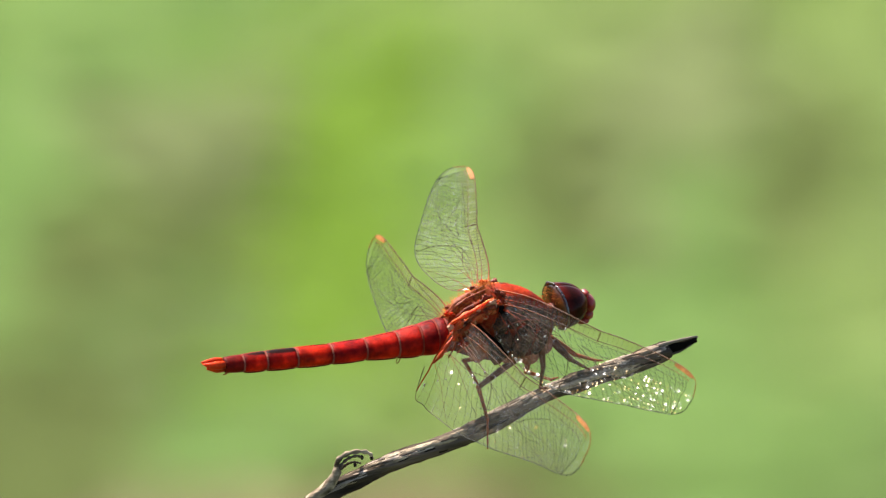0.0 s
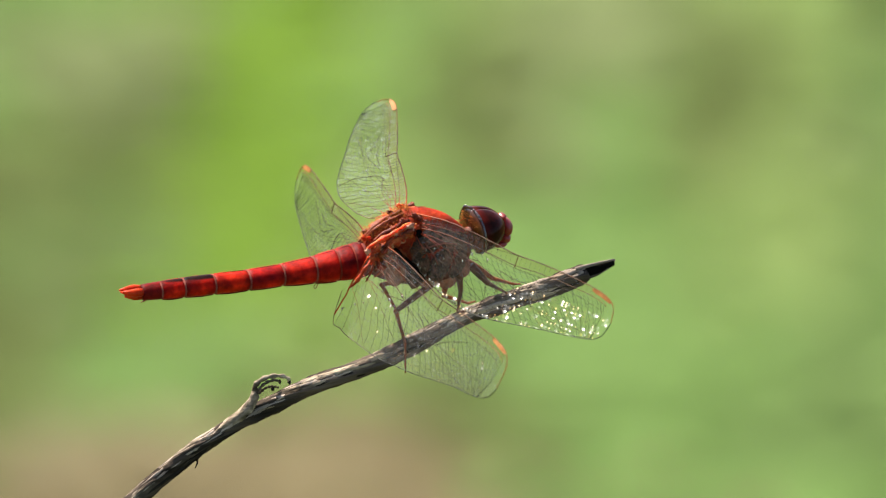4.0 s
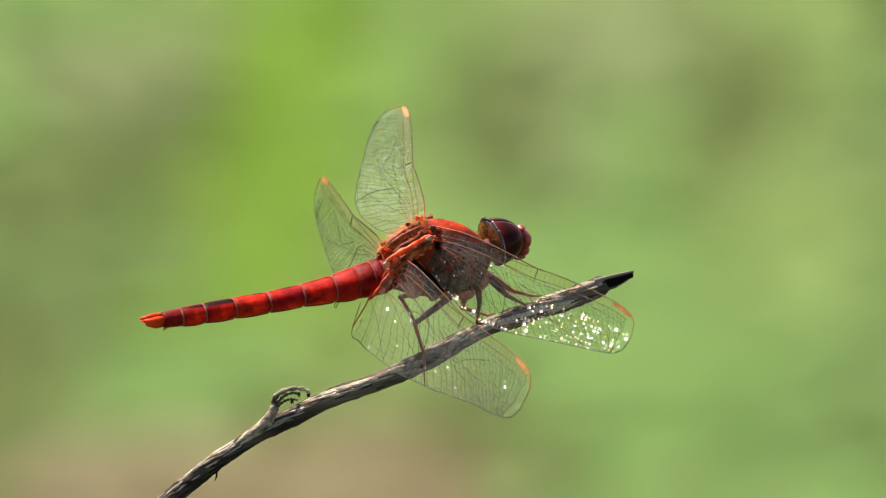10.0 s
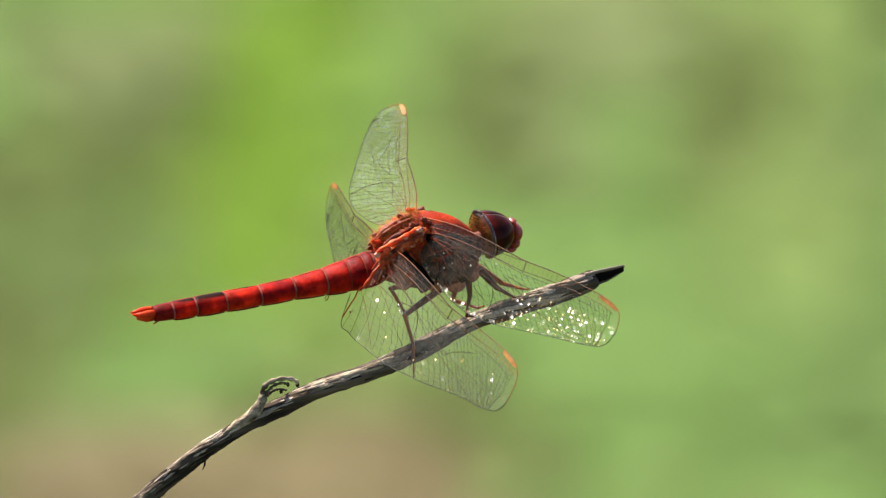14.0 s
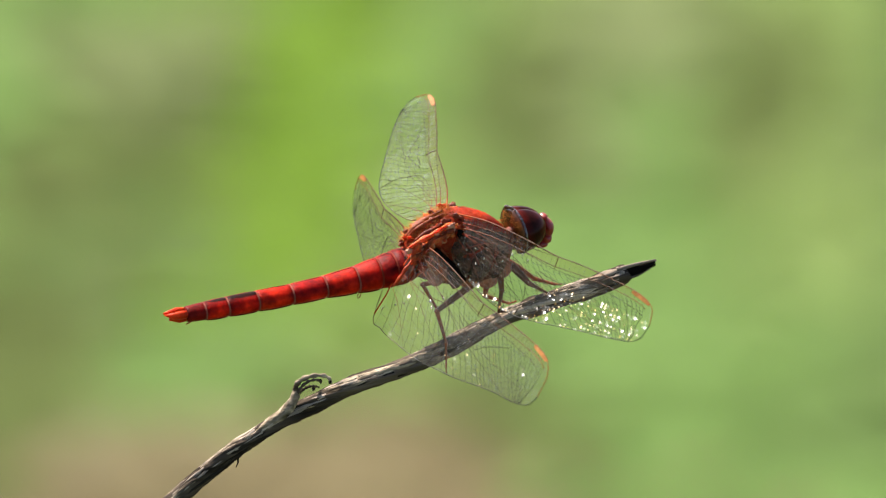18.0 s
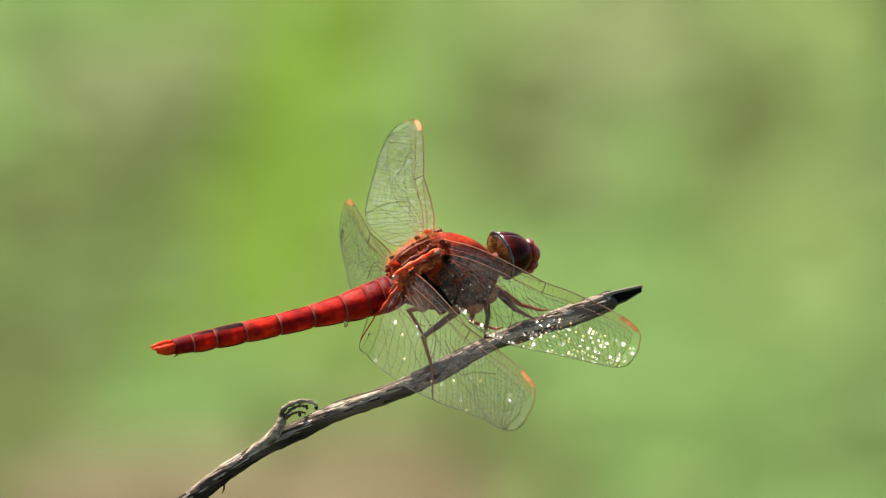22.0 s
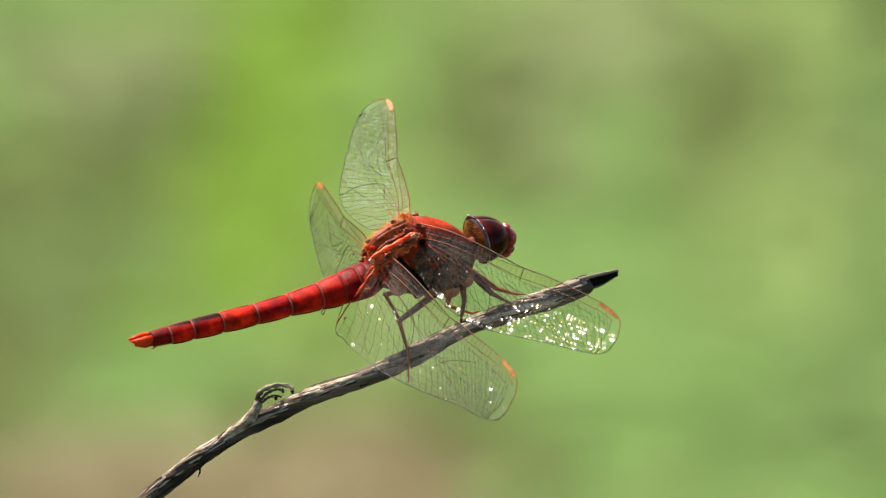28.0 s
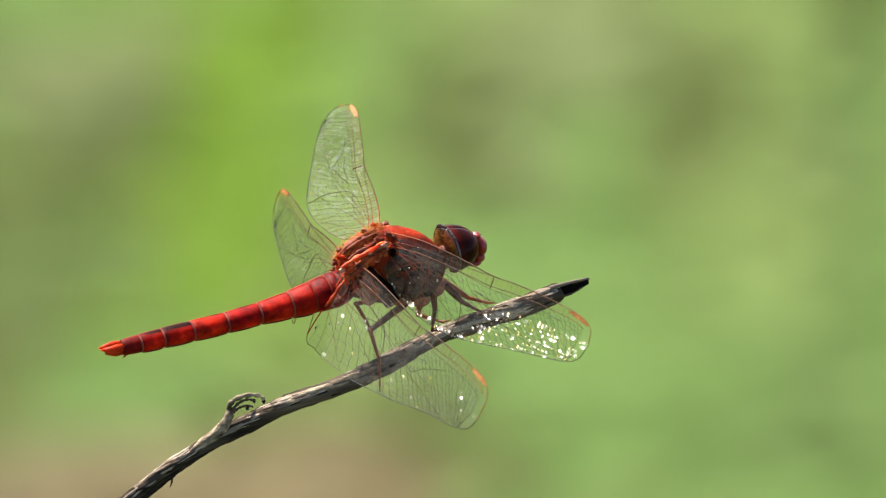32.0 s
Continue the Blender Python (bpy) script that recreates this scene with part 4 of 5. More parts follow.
def head():
    c = (7.38, 0, -2.32)
    back = blob((0, 0, 0), (0.62, 2.60, 2.06), 28, 20, 0.04)
    for v in back.verts:                     # nearly flat behind, with a hollow round the neck
        v.co.x = (v.co.x if v.co.x < 0 else 0.2 * v.co.x) - 1.30 * MM
        v.co.x += 0.30 * MM * math.exp(-((v.co.y / MM) ** 2 + (v.co.z / MM + 0.4) ** 2) / 0.9)
    skull = part("head", back, occiput_gold, fly, "large-eyed head with a glossy brown back and a red face", pose(c[0] * MM, c[1] * MM, c[2] * MM, 0, 0, 6))
    for side in (1, -1):
        e = blob((0, 0, 0), (3.02, 2.70, 2.14), 48, 32)
        for v in e.verts:                    # each eye is one half of a dome that is widest behind, with a seam between
            y = side * v.co.y / MM
            v.co.y = side * MM * max(0.02, y)
            groove = math.exp(-(max(y, 0) / 0.25) ** 2)
            v.co.x, v.co.z = v.co.x * (1 - 0.05 * groove), v.co.z * (1 - 0.05 * groove)
            v.co.x = max(v.co.x, 0.05 * v.co.x) - 1.30 * MM
        part("eye", e, eye_gloss, skull, "glossy dark maroon compound eye")
        bm = bmesh.new()
        tube(bm, [Vector((-1.34, side * 2.68 * math.sin(a), 2.13 * math.cos(a))) * MM for a in np.linspace(0.05, 3.0, 64)], 0.12 * MM, 10, 0.55)
        part("eye_margin", smooth(bm), rim_gloss, skull, "glossy dark rear margin of the eye")
        # beads added on the rim, each to carry one sun highlight
        for a, r in ((0.16, 0.17), (0.50, 0.17), (0.66, 0.20), (0.80, 0.12)):
            part("highlight_bead", blob((-1.36, side * 2.70 * math.sin(a), 2.15 * math.cos(a)), (r * 0.8, r, r), 14, 10), rim_gloss, skull, "glossy bead added for a highlight on the eye margin")
    rng = random.Random(31)
    verts, faces = [], []
    for i in range(420):                     # hair behind the eyes
        w, s = rng.uniform(0, 6.283), rng.uniform(0.55, 0.98)
        n = Vector((-math.sqrt(1 - s * s) - 0.2, s * math.cos(w), s * math.sin(w)))
        p = Vector((-1.30 + 0.5 * n.x, 2.50 * n.y, 1.96 * n.z))
        if n.z > 0.1 and rng.random() < 0.8:
            continue
        n = (n + Vector((-0.5, rng.gauss(0, 0.3), rng.gauss(0, 0.3)))).normalized()
        a = n.orthogonal().normalized() * 0.016
        b = n.cross(a)
        at = len(verts)
        for q in (p + a, p - a * 0.5 + b, p - a * 0.5 - b, p + n * rng.uniform(0.25, 0.6)):
            verts.append(q * MM)
        faces += [(at, at + 1, at + 3), (at + 1, at + 2, at + 3), (at + 2, at, at + 3)]
    tagged(mesh_of("hair", verts, faces, hair_straw, skull), "short straw-coloured hair", kind="stuff")
    part("forehead", blob((1.85, 0, -0.40), (0.66, 1.25, 0.95), 20, 14, 0.06), face_red, skull, "red swollen forehead")
    part("upper_lip", blob((1.65, 0, -1.40), (0.62, 1.1, 0.6), 18, 12, 0.06), face_red, skull)
    part("lower_lip", blob((1.2, 0, -1.9), (0.75, 0.95, 0.45), 18, 12, 0.06), face_red, skull)
    part("crown_bump", blob((1.66, 0, 0.62), (0.36, 0.60, 0.34), 14, 10, 0.2), face_red, skull)
    for side in (1, -1):
        bm = bmesh.new()
        tube(bm, [(q[0] * MM, side * q[1] * MM, q[2] * MM) for q in ((1.75, 0.35, 0.7), (1.90, 0.42, 0.80), (2.0, 0.5, 0.86))], lambda f: (0.07 - 0.05 * f) * MM, 5)
        part("antenna", smooth(bm), leg_dark, skull)
    bm = bmesh.new()
    tube(bm, [(-2.2 * MM, 0, -0.5 * MM), (-1.2 * MM, 0, -0.2 * MM), (-0.4 * MM, 0, 0)], 0.75 * MM, 14)
    part("neck", smooth(bm), plate_brown, skull)


head()

# abdomen: the joints, from its root: x, z of the middle line, half height, half width
JOINTS = [(-3.86, -3.80, 1.25, 1.55), (-5.11, -3.95, 1.55, 1.95), (-6.07, -4.08, 1.52, 1.95), (-7.60, -4.25, 1.39, 1.76), (-9.80, -4.46, 1.17, 1.50), (-12.9, -4.63, 0.96, 1.25),
          (-16.2, -4.78, 0.90, 1.18), (-19.6, -4.82, 0.89, 1.15), (-22.55, -4.84, 0.86, 1.08), (-24.79, -4.88, 0.80, 0.98), (-26.59, -4.90, 0.70, 0.84)]
PIVOT = Vector((-3.86, 0, -3.80))
ARM = curve_of([(-x, z, h, w) for x, z, h, w in JOINTS])


LOBE_EDGE = [(-9.40, -0.3, -5.3), (-9.62, -0.4, -5.65), (-9.86, -0.5, -5.95), (-9.75, -0.55, -6.15), (-9.55, -0.5, -5.95), (-9.30, -0.4, -5.4)]


def abdomen_ring(x, grow=1.0, n=28):
    z, h, w = ARM(-x)
    loop = []
    for k in range(n):
        a = 2 * math.pi * k / n
        c, s = math.cos(a), math.sin(a)
        y = w * math.copysign(abs(c) ** 0.9, c)
        zz = h * (s if s > 0 else 0.95 * s)
        crest = 0.05 * math.exp(-(y / 0.14) ** 2) if s > 0 else 0.0
        loop.append((Vector((x, y * grow, z + (zz + crest) * grow)) - PIVOT) * MM)
    return loop


def abdomen():
    first = None
    for i in range(10):
        x0, x1 = JOINTS[i][0], JOINTS[i + 1][0]
        bm = bmesh.new()
        loops = []
        for s in np.linspace(0, 1, 12):
            grow = 1.0 + 0.035 * math.sin(math.pi * s) - (0.05 if s > 0.99 else 0.0) - (0.04 if s < 0.01 else 0.0)
            loops.append(abdomen_ring(x0 + (x1 - x0) * s, grow))
        smooth(rings(bm, loops))
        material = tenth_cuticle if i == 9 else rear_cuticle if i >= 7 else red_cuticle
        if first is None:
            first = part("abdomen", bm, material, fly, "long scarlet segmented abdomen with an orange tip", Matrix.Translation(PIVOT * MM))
        elif i >= 7:
            z, h, w = ARM(-(x0 + x1) / 2)
            seg_at = (Vector(((x0 + x1) / 2, 0, z)) - PIVOT) * MM
            bmesh.ops.translate(bm, verts=bm.verts, vec=-seg_at)
            part("segment", bm, material, first, "scarlet segment with a black back" if i < 9 else "", Matrix.Translation(seg_at))
        else:
            part("segment", bm, material, first)
        if i > 0:
            bm = bmesh.new()
            rings(bm, [abdomen_ring(x0 + 0.09, 0.97), abdomen_ring(x0 + 0.07, 1.015), abdomen_ring(x0 + 0.01, 1.035), abdomen_ring(x0 - 0.05, 1.015), abdomen_ring(x0 - 0.07, 0.97)], False)
            part("joint", smooth(bm), ring_tan if i > 3 else ring_red, first, "pale tan joint")
    end = PIVOT
    for i in range(3, 9):                    # darker edge along the underside
        x0, x1 = JOINTS[i][0] - 0.12, JOINTS[i + 1][0] + 0.12
        bm = bmesh.new()
        pts = []
        for s in np.linspace(0, 1, 10):
            x = x0 + (x1 - x0) * s
            z, h, w = ARM(-x)
            pts.append((Vector((x, -0.42 * w, z - h * 0.93)) - PIVOT) * MM)
        tube(bm, pts, lambda f: (0.06 + 0.07 * math.sin(math.pi * f)) * MM, 8)
        part("belly_line", smooth(bm), belly_dark, first, "dark maroon lower edge")
    # added loop in place of the far hindwing's rear lobe below the abdomen
    bm = bmesh.new()
    lobe_edge = curve_of([(i, *q) for i, q in enumerate(LOBE_EDGE)])
    tube(bm, [(Vector(lobe_edge(s)) - PIVOT) * MM for s in np.linspace(0, len(LOBE_EDGE) - 1, 16)], 0.045 * MM, 6)
    part("lobe_edge", smooth(bm), ring_tan, first, "thin tan loop added as the hindwing lobe below the abdomen")
    for i in range(2, 7):                    # thin dark keel line along the back
        x0, x1 = JOINTS[i][0] - 0.2, JOINTS[i + 1][0] + 0.15
        bm = bmesh.new()
        pts = []
        for s in np.linspace(0, 1, 10):
            x = x0 + (x1 - x0) * s
            z, h, w = ARM(-x)
            pts.append((Vector((x, 0.22 * w, z + h * 0.97 + 0.02)) - PIVOT) * MM)
        tube(bm, pts, lambda f: (0.03 + 0.055 * math.sin(math.pi * f ** 0.7)) * MM, 8)
        part("back_line", smooth(bm), stripe_black, first, "thin black line along the back")
    for side in (1, -1):
        bm = bmesh.new()
        pts = [(-26.4, 0.34, -4.70), (-27.2, 0.46, -4.66), (-28.0, 0.38, -4.66), (-28.75, 0.20, -4.50)]
        tube(bm, [(Vector((x, side * y, z)) - end) * MM for x, y, z in pts], lambda f: (0.36 + 0.10 * math.sin(3 * f) - 0.33 * f ** 2.2) * MM, 10)
        part("cercus", smooth(bm), tail_orange, first, "orange pointed tail clasper")
    bm = bmesh.new()
    tube(bm, [(Vector(q) - end) * MM for q in [(-26.4, 0, -5.15), (-27.3, 0, -5.25), (-28.2, 0, -5.1)]], lambda f: (0.42 - 0.30 * f * f) * MM, 10)
    part("tail_plate", smooth(bm), tail_orange, first, "orange plate below the claspers")
    bm = bmesh.new()
    tube(bm, [(Vector(q) - end) * MM for q in [(-25.9, 0, -5.45), (-26.3, 0, -5.8), (-26.6, 0, -5.9)]], lambda f: (0.14 - 0.1 * f) * MM, 6)
    part("spine", smooth(bm), plate_brown, first)
    return first


belly = abdomen()


# ---- wings: u along the span, v back along the chord, as fractions of the length ----
LEAD = curve_of([(0, 0), (0.137, -0.011), (0.27, -0.006), (0.38, 0.003), (0.495, 0.013), (0.6, 0.008), (0.7, 0.005), (0.8, 0.003), (0.88, 0.003), (0.93, 0.008), (0.96, 0.017), (0.98, 0.030), (0.993, 0.050), (1.0, 0.075)])
TRAIL_FORE = curve_of([(0, 0.06), (0.03, 0.115), (0.1, 0.168), (0.19, 0.205), (0.32, 0.242), (0.43, 0.249), (0.5, 0.241), (0.61, 0.220), (0.71, 0.200), (0.82, 0.176), (0.9, 0.152), (0.94, 0.138), (0.967, 0.120), (0.99, 0.098), (1.0, 0.078)])
TRAIL_HIND = curve_of([(0, 0.20), (0.03, 0.28), (0.1, 0.303), (0.22, 0.306), (0.36, 0.301), (0.47, 0.283), (0.57, 0.266), (0.68, 0.240), (0.8, 0.214), (0.9, 0.199), (0.94, 0.189), (0.97, 0.177), (0.99, 0.158), (1.0, 0.132)])

TRAIL_NEAR = curve_of([(0, 0.06), (0.03, 0.115), (0.1, 0.168), (0.19, 0.205), (0.32, 0.240), (0.43, 0.246), (0.5, 0.241), (0.61, 0.228), (0.71, 0.216), (0.82, 0.205), (0.9, 0.196), (0.94, 0.189), (0.967, 0.178), (0.99, 0.152), (1.0, 0.118)])
LEAD_HIND = curve_of([(0, 0), (0.137, -0.011), (0.27, -0.006), (0.38, 0.003), (0.495, 0.013), (0.6, 0.008), (0.7, 0.005), (0.8, 0.003), (0.88, 0.005), (0.93, 0.013), (0.96, 0.026), (0.98, 0.046), (0.993, 0.076), (1.0, 0.126)])
LEAD_NEAR = curve_of([(0, 0), (0.137, -0.011), (0.27, -0.006), (0.38, 0.003), (0.495, 0.013), (0.6, 0.012), (0.7, 0.015), (0.8, 0.021), (0.88, 0.028), (0.93, 0.037), (0.96, 0.047), (0.98, 0.059), (0.993, 0.078), (1.0, 0.112)])
TRAIL_FAR = curve_of([(0, 0.08), (0.03, 0.12), (0.1, 0.17), (0.22, 0.215), (0.36, 0.25), (0.47, 0.262), (0.57, 0.256), (0.68, 0.235), (0.8, 0.203), (0.9, 0.172), (0.94, 0.155), (0.97, 0.135), (0.99, 0.112), (1.0, 0.082)])   # folded under at its root


def wing(name, label, length, breadth, trail, hinge, span, chord, skin, flip=False, lead=None, spot=0.868, cells=(), bare=0.01, band=0.0165):
    """One wing: its clear skin, the main veins, the net of fine veins and the amber spot near the tip."""
    L = length * MM
    front = lead or LEAD
    rng = random.Random(int(length * 7))

    def place(u, q):
        v = front(u) * (1 - q) + trail(u) * q
        fold = 0.0045 * math.sin(q * 2.2 * math.pi + 0.6) * (1 - q) * min(1, 3 * (1 - u)) + 0.004 * math.sin(q * 19) * (0.3 + q) * (1 - u * u) * 0.5 * min(1.0, max(0.0, (0.88 - q) / 0.12))
        return Vector((u * L, v * L * breadth, (fold) * L))

    bm = bmesh.new()
    nu, nq = 60, 28
    us = [math.sin(s * math.pi / 2) ** 1.0 for s in np.linspace(0, 1, nu)]
    rear = bm.verts.layers.float.new("rear")
    grid = [[bm.verts.new(place(u, q)) for q in np.linspace(0, 1, nq)] for u in us]
    for row in grid:
        for k, v in enumerate(row):
            v[rear] = k / (nq - 1)
    for i in range(nu - 1):
        for j in range(nq - 1):
            quad = (grid[i][j], grid[i + 1][j], grid[i + 1][j + 1], grid[i][j + 1])
            bm.faces.new(quad[::-1] if flip else quad)
    U = Vector(span).normalized()
    V = Vector(chord)
    V = (V - U * U.dot(V)).normalized()
    N = U.cross(V)
    m = Matrix.Translation(Vector(hinge) * MM) @ Matrix((U, V, N)).transposed().to_4x4()
    ob = part(name, smooth(bm), skin, fly, label, m)

    def vein(points, radius, material=vein_brown, end=0.6):
        b = bmesh.new()
        tube(b, [place(u, q) for u, q in points], lambda f: radius * (1 - (1 - end) * f) * MM, 6)
        part("vein", smooth(b), material, ob)

    def back(u, d):
        """The chord fraction at a distance d behind the front edge."""
        return min(0.95, d / max(1e-4, trail(u) - front(u)))
    line = np.linspace(0, 1, 40)
    rim = [(u, 0.0) for u in np.sin(np.linspace(0, 1, 160) * math.pi / 2)] + [(u, 1.0) for u in np.sin(np.linspace(1, 0, 160) * math.pi / 2)]
    walked = [rim[0]]
    for r in rim:
        if (place(*r) - place(*walked[-1])).length > 0.22 * MM:
            walked.append(r)
    half = max(range(len(walked)), key=lambda k: walked[k][0])
    vein(walked[:half + 1], 0.070, vein_lead)
    vein(walked[half:], 0.040, vein_fine, 0.9)
    vein([(0.5 * s, back(0.5 * s, 0.026 * (1 - s ** 3))) for s in line], 0.038)
    vein([(0.955 * s, back(0.955 * s, 0.045 - 0.020 * s)) for s in line], 0.046, vein_lead)
    vein([(0.35 + 0.6 * s, back(0.35 + 0.6 * s, 0.040 + 0.012 * s)) for s in line], 0.024)
    vein([(0.5, back(0.5, 0.042) * s) for s in np.linspace(0, 1, 5)], 0.04, vein_lead, 1)
    vein([(0.03, s) for s in np.linspace(0.0, 1.0, 12)], 0.09 if trail is TRAIL_HIND else 0.05, end=0.6)
    vein([(0.02 + 0.80 * s, back(0.02 + 0.80 * s, 0.06) + (0.95 - back(0.82, 0.06)) * s ** 1.7) for s in line], 0.024)
    vein([(0.03 + 0.50 * s, 0.38 + 0.60 * s ** 1.5) for s in line], 0.024)
    vein([(0.16 + 0.72 * s, back(0.16, 0.07) + 0.62 * s ** 1.25 * (1 - 0.15 * s)) for s in line], 0.022)
    vein([(0.03 + 0.22 * s, 0.55 + 0.42 * s ** 1.2) for s in line], 0.022)
    for bends in ([(0.41, 0.99), (0.42, 0.68), (0.39, 0.45), (0.34, 0.31), (0.22, 0.27), (0.05, 0.24)], [(0.34, 0.31), (0.26, 0.37), (0.20, 0.41), (0.10, 0.40), (0.03, 0.45)],
                  [(0.43, 0.32), (0.51, 0.44), (0.585, 0.55), (0.63, 0.46), (0.68, 0.38), (0.74, 0.30)], [(0.45, 0.30), (0.55, 0.36), (0.62, 0.34)]):
        fn = curve_of([(i, *b) for i, b in enumerate(bends)])
        vein([tuple(fn(v)) for v in np.linspace(0, len(bends) - 1, 30)], 0.028, end=0.8)
    # net of fine veins: arcs from the front bundle to the rear edge, tied like uneven brickwork
    bm = bmesh.new()
    arcs = []
    u0 = -0.16
    while u0 < 1.0:
        base = max(0.0, u0)
        slant, bow = 0.10 + 0.95 * base * (1 - base) - 0.12 * base, 0.02 + rng.uniform(-0.006, 0.006)
        arcs.append(lambda q, u0=u0, slant=slant, bow=bow, ph=rng.uniform(0, 6), wav=rng.uniform(0.0015, 0.0045), fr=rng.uniform(11, 23): u0 - 0.05 + slant * q + bow * math.sin(math.pi * q * 0.9) + wav * math.sin(q * fr + ph))
        u0 += rng.uniform(0.020, 0.033)
    for k, arc in enumerate(arcs):
        run = []
        for q in np.linspace(0.20, 1.0, 22):
            u = arc(q)
            if bare < u < 0.96:
                run.append(place(u, q))
            elif u >= 0.96:
                break
        if len(run) > 2:
            tube(bm, run, 0.016 * MM, 3)
        if k + 1 < len(arcs):
            q = 0.22 + rng.uniform(0, 0.06)
            while q < 0.99:
                a, b = arc(q), arcs[k + 1](q + 0.012)
                if bare < a < 0.95 and bare < b < 0.95:
                    tube(bm, [place(a, q), place(b, min(1, q + rng.uniform(-0.01, 0.03)))], 0.015 * MM, 3)
                q += rng.uniform(0.055, 0.115) * (1.25 - 0.5 * q)
    for r in range(40):                      # short ties between the front veins
        u = 0.03 + 0.93 * r / 40
        tube(bm, [place(u, 0), place(u, back(u, 0.045 - 0.02 * u))], (0.030 if u < 0.36 and bare > 0.1 else 0.011) * MM, 4)
        if u > 0.3:
            tube(bm, [place(u + 0.01, back(u, 0.045 - 0.02 * u)), place(u + 0.013, 0.22)], 0.013 * MM, 3)
    for u, q, r in cells:                    # clear beads added to the skin so that the sun glints there
        b = blob((0, 0, 0), (r, r * 0.8, r * 0.4), 12, 8, 0.1)
        part("swollen_cell", b, bead_glass, ob, "clear bead added to catch a sun glint on the wing", Matrix.Translation(place(u, q)))
    tagged(part("vein_net", bm, vein_fine, ob, "fine dark net of wing veins"), kind="stuff")
    # amber spot
    bm = bmesh.new()
    top, low = [], []
    for s in np.linspace(0, 1, 9):
        u = spot + 0.095 * s
        a, b = place(u + 0.004, back(u, 0.001)), place(u - 0.004, back(u, band - 0.004 * abs(2 * s - 1) ** 3))
        top.append((a, b))
    for z in (0.05, -0.05):
        vs = [(bm.verts.new(a + Vector((0, 0, z * MM))), bm.verts.new(b + Vector((0, 0, z * MM)))) for a, b in top]
        for p, q in zip(vs, vs[1:]):
            bm.faces.new((p[0], q[0], q[1], p[1]))
        low.append(vs)
    part("wing_spot", bm, stigma_amber, ob, "amber spot near the wing tip")
    return ob, m


WINGS = {}
HINGES = [(0.17, 2.0, -0.02), (0.21, -1.02, 0.93), (-3.42, 2.0, -2.48), (-4.11, -0.63, -0.87)]
WINGS["left_fore"] = wing("forewing", "clear veined forewing held out sideways", 27.63, 0.943, TRAIL_FORE, HINGES[0], (0.304, 0.952, -0.008), (-0.878, 0.277, -0.391), film_flat)
WINGS["right_fore"] = wing("forewing", "clear forewing glinting in the sun", 27.7, 1.02, TRAIL_NEAR, HINGES[1], (0.389, -0.921, 0.022), (-0.527, -0.202, -0.825), film_puckered, True, LEAD_NEAR, 0.872,
                           [(0.055 + 0.026 * i + 0.006 * math.sin(i * 2.3), 0.975, 0.17 + 0.05 * math.sin(i * 1.7)) for i in range(17)] + [(0.30, 0.27, 0.17), (0.345, 0.20, 0.14), (0.375, 0.24, 0.16), (0.27, 0.42, 0.15), (0.10, 0.62, 0.12), (0.135, 0.5, 0.11), (0.16, 0.7, 0.12), (0.19, 0.55, 0.10), (0.07, 0.45, 0.10)], 0.17, 0.0135)
WINGS["left_hind"] = wing("hindwing", "clear veined hindwing held out sideways", 27.77, 0.949, TRAIL_FAR, HINGES[2], (0.159, 0.973, -0.17), (-0.324, -0.111, -0.939), film_flat)
WINGS["right_hind"] = wing("hindwing", "clear broad hindwing hanging before the twig", 29.25, 0.965, TRAIL_HIND, HINGES[3], (0.118, -0.992, -0.039), (-0.605, -0.04, -0.795), film_clear, True, LEAD_HIND, 0.848, [(0.05, 0.82, 0.17), (0.10, 0.70, 0.14), (0.25, 0.42, 0.22), (0.275, 0.46, 0.20), (0.30, 0.30, 0.15), (0.36, 0.26, 0.13), (0.14, 0.62, 0.12)], 0.05, 0.0135)


# ---- legs: hip, knee, ankle, claw ----
def leg(pts, material, lower, thick=1.0):
    p = [Vector(q) * MM for q in pts]
    bm = bmesh.new()
    tube(bm, [p[0].lerp(p[1], s) for s in np.linspace(0, 1, 10)], lambda f: (0.34 - 0.12 * f + 0.06 * math.sin(3 * f)) * thick * MM, 9, 0.1)
    thigh = part("leg", smooth(bm), material, fly, "thin bristly jointed leg gripping the twig")
    bm = bmesh.new()
    tube(bm, [p[1].lerp(p[2], s) for s in np.linspace(-0.03, 1, 10)], lambda f: (0.22 - 0.08 * f) * thick * MM, 8, 0.1)
    part("shin", smooth(bm), lower, thigh)
    bm = bmesh.new()
    tube(bm, [p[2].lerp(p[3], s) for s in np.linspace(-0.03, 1, 12)], lambda f: (0.13 + 0.03 * math.sin(f * 19) - 0.06 * f) * thick * MM, 7)
    part("foot", smooth(bm), lower, thigh)
    part("knee", blob(tuple(pts[1]), (0.26 * thick,) * 3, 10, 7, 0.1), lower, thigh)
    rng = random.Random(int(abs(pts[1][0]) * 100))
    for a, b, n in ((p[0], p[1], 9), (p[1], p[2], 11)):
        d = (b - a).normalized()
        for i in range(n):
            o = a.lerp(b, (i + 0.5) / n)
            side = d.cross(Vector((rng.uniform(-1, 1), rng.uniform(-1, 1), rng.uniform(-1, 1)))).normalized()
            bm = bmesh.new()
            tube(bm, [o, o + (side * 0.55 + d * 0.35) * MM], lambda f: (0.035 - 0.028 * f) * MM, 3)
            part("bristle", bm, leg_dark, thigh)


